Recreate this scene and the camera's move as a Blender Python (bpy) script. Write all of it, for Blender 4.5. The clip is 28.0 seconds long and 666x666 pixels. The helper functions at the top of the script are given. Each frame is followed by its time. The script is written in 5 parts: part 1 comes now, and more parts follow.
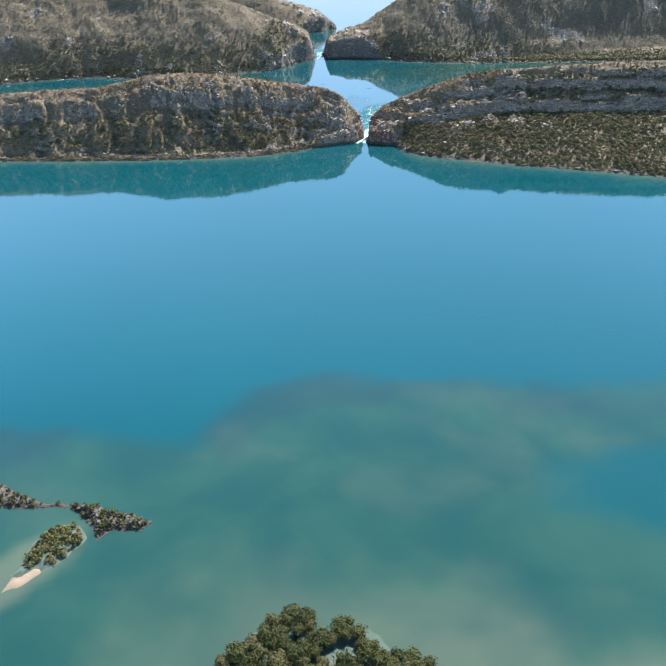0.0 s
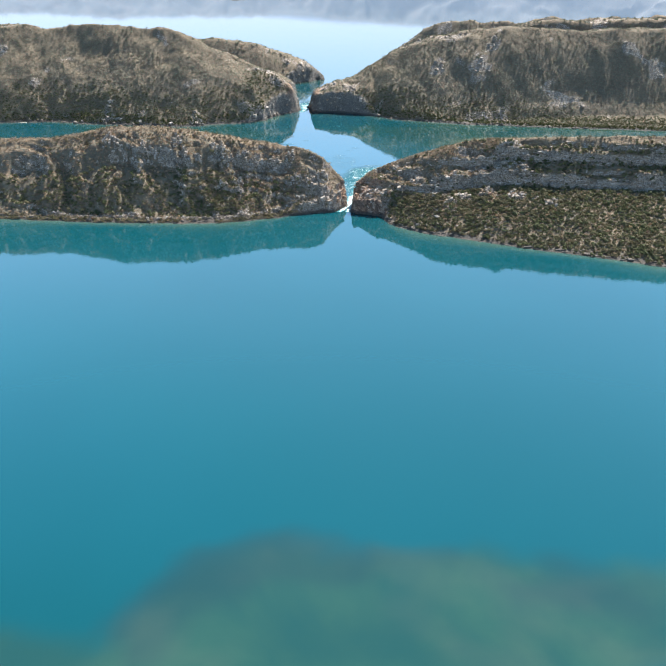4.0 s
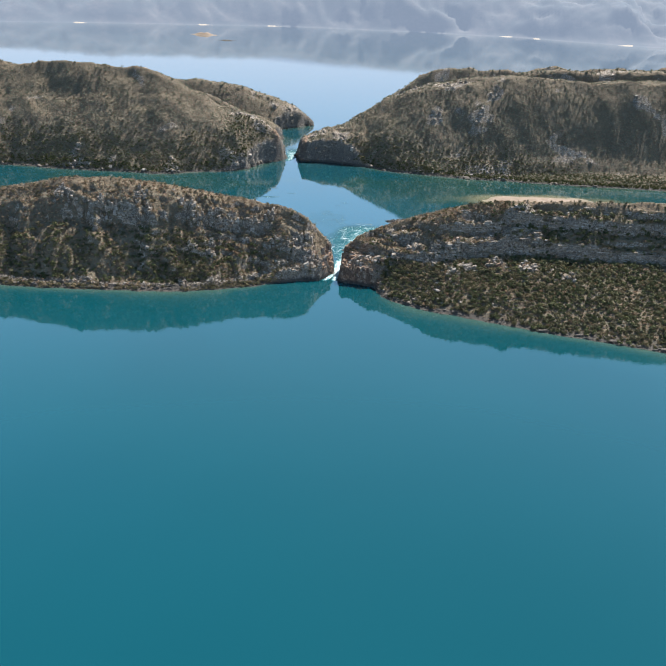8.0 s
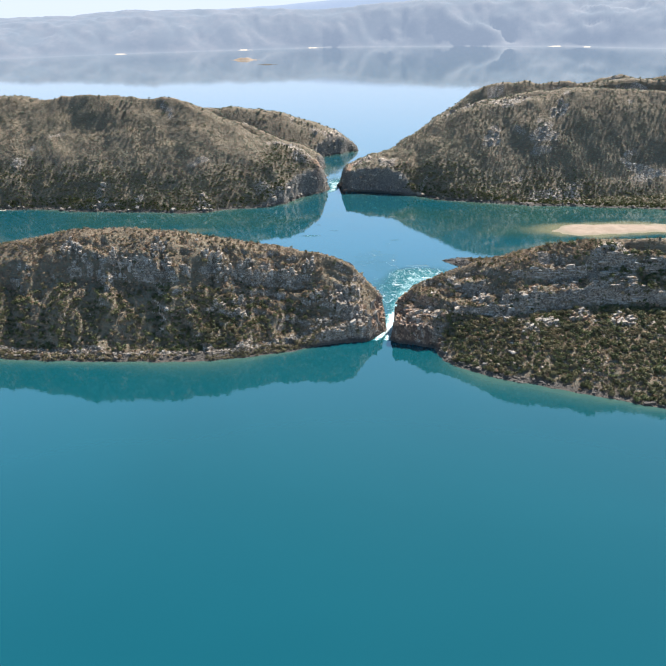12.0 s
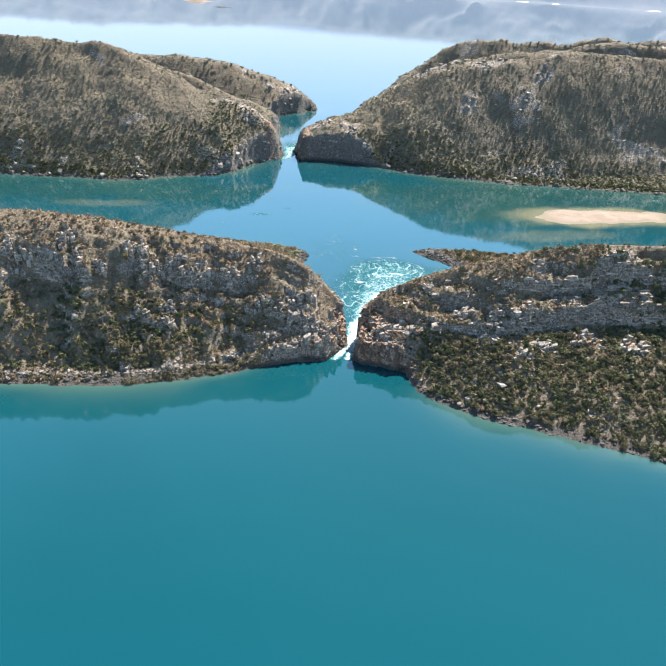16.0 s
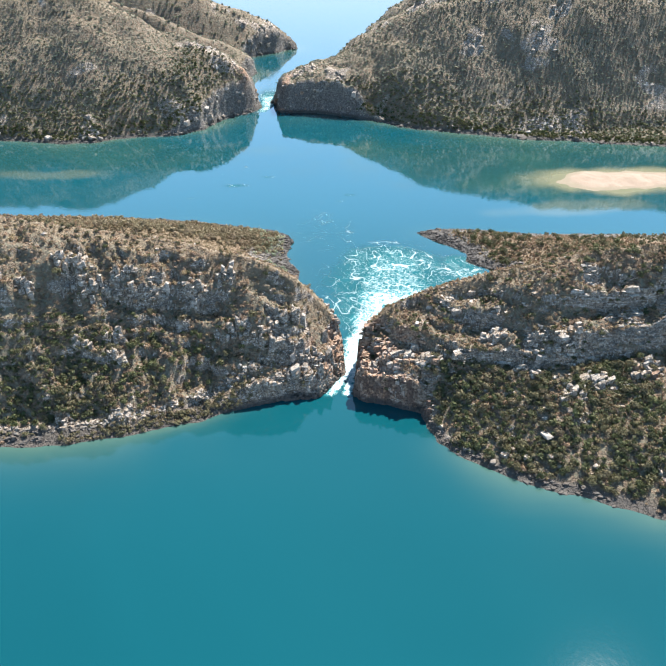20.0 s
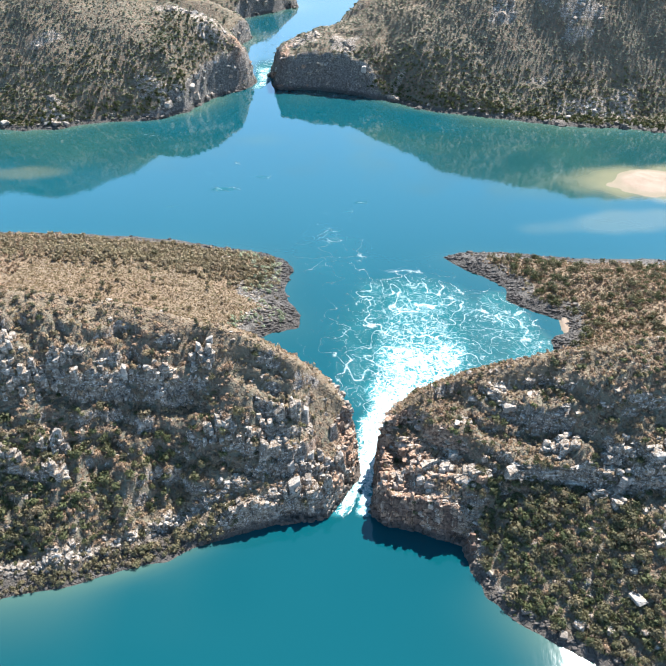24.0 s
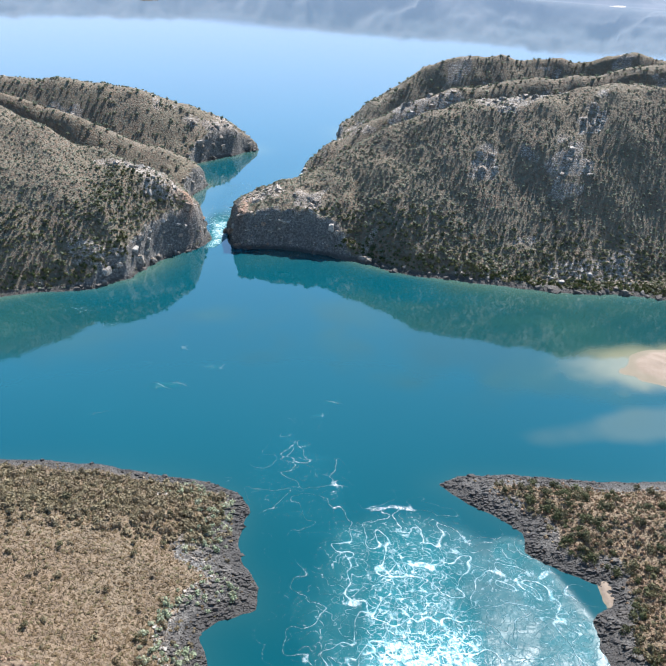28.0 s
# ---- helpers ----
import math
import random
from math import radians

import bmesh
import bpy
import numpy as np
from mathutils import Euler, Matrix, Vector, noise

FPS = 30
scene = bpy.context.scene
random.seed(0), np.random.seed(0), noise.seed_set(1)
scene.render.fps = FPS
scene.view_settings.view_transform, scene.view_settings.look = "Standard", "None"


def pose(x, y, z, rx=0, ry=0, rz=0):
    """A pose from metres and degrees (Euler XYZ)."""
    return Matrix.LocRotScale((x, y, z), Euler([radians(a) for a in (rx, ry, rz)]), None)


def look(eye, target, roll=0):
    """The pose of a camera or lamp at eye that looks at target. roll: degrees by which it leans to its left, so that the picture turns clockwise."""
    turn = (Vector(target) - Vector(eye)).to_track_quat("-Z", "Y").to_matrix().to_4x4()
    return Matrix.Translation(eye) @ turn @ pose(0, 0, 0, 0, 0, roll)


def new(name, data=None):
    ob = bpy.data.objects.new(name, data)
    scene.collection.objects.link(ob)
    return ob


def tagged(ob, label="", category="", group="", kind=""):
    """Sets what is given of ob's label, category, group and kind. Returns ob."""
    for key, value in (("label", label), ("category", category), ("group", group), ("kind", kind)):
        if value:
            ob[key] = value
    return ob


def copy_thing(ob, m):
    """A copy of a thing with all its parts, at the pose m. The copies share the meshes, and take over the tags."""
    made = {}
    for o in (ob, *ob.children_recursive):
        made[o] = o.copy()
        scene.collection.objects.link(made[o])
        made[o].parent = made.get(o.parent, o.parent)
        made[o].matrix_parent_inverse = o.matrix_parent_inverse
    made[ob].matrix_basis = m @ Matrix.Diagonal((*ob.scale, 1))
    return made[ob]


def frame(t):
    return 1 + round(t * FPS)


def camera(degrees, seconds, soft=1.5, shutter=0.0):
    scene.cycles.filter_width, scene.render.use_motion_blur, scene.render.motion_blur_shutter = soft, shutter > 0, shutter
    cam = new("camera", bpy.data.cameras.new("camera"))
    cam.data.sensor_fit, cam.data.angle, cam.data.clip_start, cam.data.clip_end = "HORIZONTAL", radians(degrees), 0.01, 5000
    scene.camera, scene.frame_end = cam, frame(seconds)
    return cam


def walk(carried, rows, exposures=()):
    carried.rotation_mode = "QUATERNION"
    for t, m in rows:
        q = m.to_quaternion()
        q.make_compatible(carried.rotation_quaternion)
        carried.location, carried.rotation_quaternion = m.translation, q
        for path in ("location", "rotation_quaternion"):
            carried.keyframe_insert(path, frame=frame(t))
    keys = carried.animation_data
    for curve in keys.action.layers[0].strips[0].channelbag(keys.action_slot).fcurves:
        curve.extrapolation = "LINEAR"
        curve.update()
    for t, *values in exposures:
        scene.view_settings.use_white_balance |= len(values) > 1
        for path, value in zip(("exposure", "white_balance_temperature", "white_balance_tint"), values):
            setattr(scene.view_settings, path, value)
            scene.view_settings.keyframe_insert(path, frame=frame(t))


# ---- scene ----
cam = camera(46.0, 28.0)
PATH = [
    (0, (4.366, -9.312, 271.601), (4.325, -7.582, 270.6), -2.5),
    (0.5, (5.313, 5.355, 271.355), (5.301, 7.166, 270.505), -0.9),
    (1, (6.271, 20.018, 270.891), (6.271, 21.825, 270.032), -0.9),
    (1.5, (7.227, 34.68, 270.24), (7.239, 36.493, 269.396), -0.5),
    (2, (8.168, 49.342, 269.43), (8.177, 51.186, 268.656), -0.3),
    (2.5, (9.083, 64.007, 268.488), (9.084, 65.851, 267.715), -0.2),
    (3, (9.961, 78.678, 267.437), (9.956, 80.499, 266.611), -0.0),
    (3.5, (10.795, 93.355, 266.298), (10.791, 95.164, 265.444), -0.0),
    (4, (11.577, 108.042, 265.091), (11.585, 109.822, 264.178), 0.4),
    (4.5, (12.3, 122.739, 263.834), (12.322, 124.505, 262.896), 0.9),
    (6.5, (14.519, 181.65, 258.592), (14.619, 183.395, 257.619), 5.7),
    (7, (14.892, 196.413, 257.287), (14.983, 198.179, 256.353), 5.1),
    (7.5, (15.189, 211.19, 256.001), (15.255, 212.993, 255.139), 4.0),
    (8, (15.412, 225.981, 254.742), (15.452, 227.803, 253.917), 2.1),
    (8.5, (15.562, 240.787, 253.514), (15.573, 242.627, 252.732), 0.9),
    (9, (15.639, 255.607, 252.323), (15.628, 257.459, 251.569), 0.4),
    (9.5, (15.646, 270.44, 251.17), (15.616, 272.296, 250.426), 0.5),
    (10, (15.587, 285.286, 250.059), (15.534, 287.142, 249.315), 1.4),
    (10.5, (15.465, 300.145, 248.99), (15.387, 302.0, 248.247), 1.8),
    (11, (15.283, 315.014, 247.964), (15.185, 316.869, 247.222), 1.2),
    (11.5, (15.046, 329.894, 246.981), (14.949, 331.745, 246.229), -0.0),
    (12, (14.758, 344.782, 246.039), (14.67, 346.62, 245.254), -1.1),
    (12.5, (14.426, 359.678, 245.137), (14.362, 361.489, 244.292), -1.3),
    (13, (14.053, 374.58, 244.274), (14.014, 376.382, 243.408), -1.1),
    (13.5, (13.646, 389.486, 243.447), (13.634, 391.283, 242.569), -0.6),
    (15.5, (11.792, 449.117, 240.443), (11.828, 450.904, 239.546), 2.0),
    (16, (11.301, 464.016, 239.754), (11.335, 465.805, 238.861), 1.9),
    (16.5, (10.811, 478.908, 239.085), (10.841, 480.696, 238.19), 1.6),
    (17, (10.328, 493.79, 238.432), (10.352, 495.576, 237.534), 1.1),
    (17.5, (9.856, 508.659, 237.794), (9.879, 510.443, 236.889), 0.7),
    (18, (9.402, 523.514, 237.168), (9.428, 525.295, 236.26), 0.5),
    (18.5, (8.971, 538.351, 236.554), (9.001, 540.131, 235.643), 0.4),
    (19, (8.566, 553.168, 235.951), (8.601, 554.946, 235.035), 0.6),
    (19.5, (8.193, 567.963, 235.359), (8.243, 569.737, 234.436), 0.9),
    (20, (7.855, 582.733, 234.779), (7.929, 584.439, 233.737), 1.3),
    (20.5, (7.556, 597.474, 234.211), (7.633, 599.157, 233.132), 1.5),
    (21, (7.297, 612.185, 233.659), (7.374, 613.876, 232.593), 1.7),
    (21.5, (7.083, 626.863, 233.126), (7.158, 628.556, 232.065), 1.8),
    (22, (6.913, 641.504, 232.617), (6.99, 643.197, 231.556), 1.9),
    (22.5, (6.789, 656.106, 232.138), (6.864, 657.798, 231.074), 1.9),
    (24.5, (6.743, 714.065, 230.676), (6.819, 715.641, 229.447), 1.7),
    (25, (6.834, 728.428, 230.478), (6.912, 729.932, 229.162), 1.7),
    (25.5, (6.958, 742.735, 230.373), (7.049, 744.217, 229.034), 1.8),
    (26, (7.111, 756.983, 230.38), (7.22, 758.424, 228.996), 1.5),
    (26.5, (7.285, 771.17, 230.514), (7.423, 772.574, 229.097), 1.4),
    (27, (7.473, 785.291, 230.798), (7.636, 786.632, 229.322), 1.4),
    (27.5, (7.667, 799.346, 231.253), (7.861, 800.847, 229.946), 2.2),
    (28, (7.855, 813.33, 231.904), (8.025, 815.102, 230.994), 2.6),
]
walk(cam, [(t, look(eye, target, roll)) for t, eye, target, roll in PATH], exposures=[(0.0, 1.73, 6250, 10), (1.0, 1.38, 6200, 10), (2.0, 1.15, 6200, 10), (3.0, 1.63, 6300, 10), (4.0, 1.8, 6450, 10), (7.0, 1.81, 6500, 10), (8.0, 1.31, 6500, 10), (9.0, 1.53, 6500, 10), (10.0, 1.38, 6500, 10), (11.0, 1.37, 6500, 10), (12.0, 1.56, 6500, 10), (13.0, 1.88, 6500, 10), (16.0, 1.81, 6457, 10), (20.0, 1.92, 6400, 10), (22.0, 1.98, 6320, 10), (26.0, 2.0, 6083, 10), (27.0, 1.98, 6100, 10), (28.0, 1.55, 5850, 10)])

# ---- daylight ----
SUN_ELEVATION, SUN_AZIMUTH = 53.0, 32.0
world = bpy.data.worlds.new("daylight")
scene.world = world
world.use_nodes = True
sky = world.node_tree.nodes.new("ShaderNodeTexSky")
sky.sky_type, sky.sun_disc = "NISHITA", False
sky.sun_elevation, sky.sun_rotation = radians(SUN_ELEVATION), radians(SUN_AZIMUTH)
sky.altitude, sky.air_density, sky.dust_density, sky.ozone_density = 1200, 1.0, 0.5, 1.0
cool = world.node_tree.nodes.new("ShaderNodeVectorMath")  # the milky blue of sea air
cool.operation = "MULTIPLY"
cool.inputs[1].default_value = (0.74, 1.03, 1.0)
pale = world.node_tree.nodes.new("ShaderNodeHueSaturation")  # hazy air
pale.inputs["Saturation"].default_value = 1.0
world.node_tree.links.new(sky.outputs[0], pale.inputs["Color"])
veil = world.node_tree.nodes.new("ShaderNodeVectorMath")  # a dull horizon
veil.operation = "MINIMUM"
veil.inputs[1].default_value = (1.85, 2.5, 4.2)
world.node_tree.links.new(pale.outputs[0], veil.inputs[0])
world.node_tree.links.new(veil.outputs[0], cool.inputs[0])
aloft = world.node_tree.nodes.new("ShaderNodeTexCoord")
height = world.node_tree.nodes.new("ShaderNodeSeparateXYZ")
world.node_tree.links.new(aloft.outputs["Generated"], height.inputs[0])
band = world.node_tree.nodes.new("ShaderNodeMapRange")  # haze towards the horizon
band.interpolation_type = "SMOOTHSTEP"
for key, value in (("From Min", -0.02), ("From Max", 0.38), ("To Min", 0.0), ("To Max", 1.0)):
    band.inputs[key].default_value = value
world.node_tree.links.new(height.outputs["Z"], band.inputs["Value"])
deep = world.node_tree.nodes.new("ShaderNodeMapRange")  # the deeper blue overhead
deep.interpolation_type = "SMOOTHSTEP"
for key, value in (("From Min", 0.45), ("From Max", 0.95), ("To Min", 1.0), ("To Max", 0.42)):
    deep.inputs[key].default_value = value
world.node_tree.links.new(height.outputs["Z"], deep.inputs["Value"])
vault = world.node_tree.nodes.new("ShaderNodeVectorMath")
vault.operation = "SCALE"
world.node_tree.links.new(cool.outputs[0], vault.inputs[0])
world.node_tree.links.new(deep.outputs[0], vault.inputs["Scale"])
air = world.node_tree.nodes.new("ShaderNodeMix")
air.data_type = "RGBA"
air.inputs[6].default_value = (1.95, 2.2, 2.6, 1.0)
world.node_tree.links.new(band.outputs[0], air.inputs["Factor"])
world.node_tree.links.new(vault.outputs[0], air.inputs[7])
world.node_tree.links.new(air.outputs[2], world.node_tree.nodes["Background"].inputs[0])
world.node_tree.nodes["Background"].inputs[1].default_value = 0.145
sun_way = Vector((math.sin(radians(SUN_AZIMUTH)) * math.cos(radians(SUN_ELEVATION)),
                  math.cos(radians(SUN_AZIMUTH)) * math.cos(radians(SUN_ELEVATION)), math.sin(radians(SUN_ELEVATION))))
sun = new("sun", bpy.data.lights.new("sun", "SUN"))
sun.data.energy, sun.data.angle, sun.data.color = 4.9, radians(0.55), (1.0, 0.95, 0.87)
sun.matrix_world = look(sun_way * 3000, (0, 0, 0))


# ---- materials ----
class Nodes:
    """A short way to write a node material."""

    def __init__(self, name):
        self.mat = bpy.data.materials.new(name)
        self.mat.use_nodes = True
        self.tree = self.mat.node_tree
        self.bsdf = self.tree.nodes["Principled BSDF"]
        self.out = self.tree.nodes["Material Output"]
        self.bsdf.inputs["Specular IOR Level"].default_value = 0.25

    def node(self, kind, sockets=None, **props):
        n = self.tree.nodes.new(kind)
        if "operation" in props:
            n.operation = props["operation"]
        if "attribute_name" in props:
            n.attribute_name = props["attribute_name"]
        if "feature" in props:
            n.feature = props["feature"]
        for key, value in (sockets or {}).items():
            self.plug(value, n.inputs[key])
        return n

    def plug(self, value, socket):
        if isinstance(value, bpy.types.NodeSocket):
            self.tree.links.new(value, socket)
        else:
            socket.default_value = value

    def place(self):
        return self.node("ShaderNodeNewGeometry").outputs["Position"]

    def xyz(self, v):
        return self.node("ShaderNodeSeparateXYZ", {0: v}).outputs

    def attr(self, name):
        return self.node("ShaderNodeAttribute", attribute_name=name).outputs["Fac"]

    def math(self, op, a, b=0.0, c=0.0):
        return self.node("ShaderNodeMath", {0: a, 1: b, 2: c}, operation=op).outputs[0]

    def scaled(self, v, x, y, z):
        return self.node("ShaderNodeVectorMath", {0: v, 1: (x, y, z)}, operation="MULTIPLY").outputs[0]

    def noise(self, v, scale, detail=4.0, rough=0.55, distort=0.0):
        return self.node("ShaderNodeTexNoise", {"Vector": v, "Scale": scale, "Detail": detail, "Roughness": rough, "Distortion": distort}).outputs

    def cells(self, v, scale, feature="F1", rand=1.0):
        return self.node("ShaderNodeTexVoronoi", {"Vector": v, "Scale": scale, "Randomness": rand}, feature=feature).outputs

    def span(self, v, low, high, a=0.0, b=1.0):
        n = self.node("ShaderNodeMapRange", {"Value": v, "From Min": low, "From Max": high, "To Min": a, "To Max": b})
        n.interpolation_type = "SMOOTHSTEP"
        return n.outputs[0]

    def mix(self, f, a, b):
        n = self.tree.nodes.new("ShaderNodeMix")
        n.data_type = "RGBA"
        self.plug(f, n.inputs["Factor"])
        for value, socket in ((a, n.inputs[6]), (b, n.inputs[7])):
            self.plug((*value, 1.0) if isinstance(value, tuple) else value, socket)
        return n.outputs[2]

    def bump(self, height, strength, distance):
        n = self.node("ShaderNodeBump", {"Height": height, "Strength": strength, "Distance": distance})
        self.plug(n.outputs[0], self.bsdf.inputs["Normal"])

    def colour(self, c, rough=0.85):
        self.plug((*c, 1.0) if isinstance(c, tuple) else c, self.bsdf.inputs["Base Color"])
        self.plug(rough, self.bsdf.inputs["Roughness"])
        return self.mat


def rock_colours(n, p, rust):
    """Weathered quartzite: pale grey faces, dark varnish, iron-red where it is freshly broken."""
    big, fine = n.noise(p, 0.09, 5, 0.6)[0], n.noise(p, 0.7, 6, 0.65)[0]
    seams = n.noise(n.scaled(p, 0.12, 0.12, 1.1), 1.0, 4, 0.6)[0]
    grain, streak = n.noise(p, 2.6, 5, 0.7)[0], n.noise(n.scaled(p, 1.0, 1.0, 0.18), 0.9, 4, 0.6)[0]
    c = n.mix(n.span(fine, 0.38, 0.64), (0.108, 0.076, 0.054), (0.285, 0.224, 0.168))
    c = n.mix(n.span(seams, 0.5, 0.70, 0, 0.65), c, (0.47, 0.415, 0.355))
    c = n.mix(n.span(streak, 0.5, 0.72, 0, 0.7), c, (0.060, 0.052, 0.046))
    c = n.mix(n.span(big, 0.48, 0.64, 0, 0.7), c, (0.105, 0.088, 0.073))
    c = n.mix(n.span(grain, 0.55, 0.75, 0, 0.45), c, (0.10, 0.09, 0.08))
    white = n.noise(p, 1.5, 5, 0.7)[0]
    c = n.mix(n.span(white, 0.52, 0.66, 0, 0.8), c, (0.50, 0.46, 0.415))
    cracks = n.math("ADD", n.cells(n.scaled(p, 1.0, 1.0, 0.5), 0.6, "DISTANCE_TO_EDGE")[0], n.span(n.noise(p, 0.5, 4)[0], 0.46, 0.60, 0.0, 0.12))
    c = n.mix(n.span(cracks, 0.02, 0.10, 0.35, 0.0), c, (0.040, 0.034, 0.030))
    reds = n.mix(n.span(fine, 0.35, 0.7), (0.15, 0.085, 0.055), (0.35, 0.225, 0.15))
    reds = n.mix(n.span(cracks, 0.02, 0.10, 0.8, 0.0), reds, (0.06, 0.032, 0.022))
    return n.mix(rust, c, reds), fine, n.math("ADD", seams, n.span(cracks, 0.0, 0.12, -0.8, 0.0))


def make_land():
    n = Nodes("headland_ground")
    p = n.place()
    rock, dry, rust, tide = n.attr("rock"), n.attr("dry"), n.attr("rust"), n.attr("tide")
    big, mid, fine = n.noise(p, 0.025, 4)[0], n.noise(p, 0.22, 5, 0.6)[0], n.noise(p, 1.4, 4, 0.7)[0]
    soil = n.mix(n.span(mid, 0.35, 0.65), (0.104, 0.071, 0.049), (0.183, 0.126, 0.086))
    grass = n.mix(n.span(mid, 0.35, 0.68), (0.118, 0.080, 0.050), (0.172, 0.119, 0.074))
    low = n.mix(n.span(n.noise(p, 0.5, 4)[0], 0.40, 0.62), soil, (0.109, 0.098, 0.070))
    c = n.mix(dry, low, grass)
    c = n.mix(n.span(big, 0.35, 0.7, 0, 0.35), c, (0.16, 0.13, 0.085))
    c = n.mix(n.span(fine, 0.6, 0.8, 0, 0.4), c, (0.22, 0.185, 0.145))
    stone, rfine, seams = rock_colours(n, p, rust)
    stone = n.mix(n.math("MULTIPLY", tide, 0.85), stone, n.mix(n.span(rfine, 0.4, 0.7), (0.060, 0.056, 0.052), (0.17, 0.155, 0.14)))
    edge = n.math("ADD", rock, n.math("MULTIPLY", n.math("SUBTRACT", fine, 0.5), 0.9))
    f = n.span(edge, 0.42, 0.6)
    c = n.mix(f, c, stone)
    z = n.xyz(p)[2]
    wet = n.span(n.math("ADD", z, n.math("MULTIPLY", mid, -2.4)), 0.0, 3.0, 0.9, 0.0)
    c = n.mix(wet, c, (0.045, 0.040, 0.036))
    n.bump(n.math("ADD", n.math("MULTIPLY", rfine, 1.3), n.math("ADD", mid, seams)), 0.9, 0.9)
    return n.colour(c, 0.9)


def make_rock(name, red=0.0, shade=None):
    n = Nodes(name)
    p = n.place()
    stone, fine, seams = rock_colours(n, p, red)
    rnd = n.node("ShaderNodeNewGeometry").outputs["Random Per Island"]
    own = n.node("ShaderNodeObjectInfo").outputs["Random"]
    c = n.mix(n.span(n.math("FRACT", n.math("ADD", rnd, own)), 0.7, 1.0, 0, 0.45), stone, (0.37, 0.335, 0.295))
    if shade:
        c = n.mix(n.span(fine, 0.3, 0.75, 0.9, 0.55), c, shade)
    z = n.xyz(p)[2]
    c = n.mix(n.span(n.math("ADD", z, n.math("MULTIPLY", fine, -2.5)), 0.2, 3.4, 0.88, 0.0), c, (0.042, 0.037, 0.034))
    n.bump(n.math("ADD", fine, seams), 0.8, 0.4)
    return n.colour(c, 0.88)


def make_leaf(name, dark, light, dead):
    n = Nodes(name)
    tint = n.attr("tint")
    rnd = n.node("ShaderNodeNewGeometry").outputs["Random Per Island"]
    own = n.node("ShaderNodeObjectInfo").outputs["Random"]
    t = n.math("FRACT", n.math("ADD", tint, n.math("MULTIPLY", own, 0.999)))
    c = n.mix(n.span(t, 0.0, 0.75), dark, light)
    c = n.mix(n.span(t, 0.66, 0.84), c, dead)
    c = n.mix(n.math("MULTIPLY", rnd, 0.28), c, n.mix(0.5, light, dead))
    stand = n.noise(n.place(), 0.045, 3, 0.6)[0]
    c = n.mix(n.span(stand, 0.35, 0.65, 0.0, 0.45), c, n.mix(0.5, dark, dead))
    n.colour(c, 0.7)
    n.bsdf.inputs["Specular IOR Level"].default_value = 0.08
    trans = n.node("ShaderNodeBsdfTranslucent", {"Color": c})
    both = n.node("ShaderNodeMixShader", {0: 0.25, 1: n.bsdf.outputs[0], 2: trans.outputs[0]})
    n.tree.links.new(both.outputs[0], n.out.inputs[0])
    return n.mat


def make_bark():
    n = Nodes("bark")
    p = n.place()
    return n.colour(n.mix(n.noise(p, 3.0, 4)[0], (0.10, 0.08, 0.065), (0.36, 0.32, 0.28)), 0.9)


def make_sand(name="sand", bright=1.0):
    n = Nodes(name)
    p = n.place()
    a, b = n.noise(p, 0.06, 5, 0.6, 1.0)[0], n.noise(p, 1.2, 4)[0]
    c = n.mix(n.span(a, 0.35, 0.65), (0.155, 0.112, 0.08), (0.20, 0.15, 0.112))
    c = n.mix(n.span(b, 0.3, 0.7, 0, 0.3), c, (0.235, 0.18, 0.14))
    c = n.mix(n.span(n.xyz(p)[2], 0.02, 0.45, 0.75, 0.0), c, (0.125, 0.105, 0.07))
    if bright > 1:
        c = n.mix(bright - 1, c, (0.66, 0.63, 0.58))
    n.bump(n.math("ADD", a, b), 0.4, 0.3)
    return n.colour(c, 0.9)


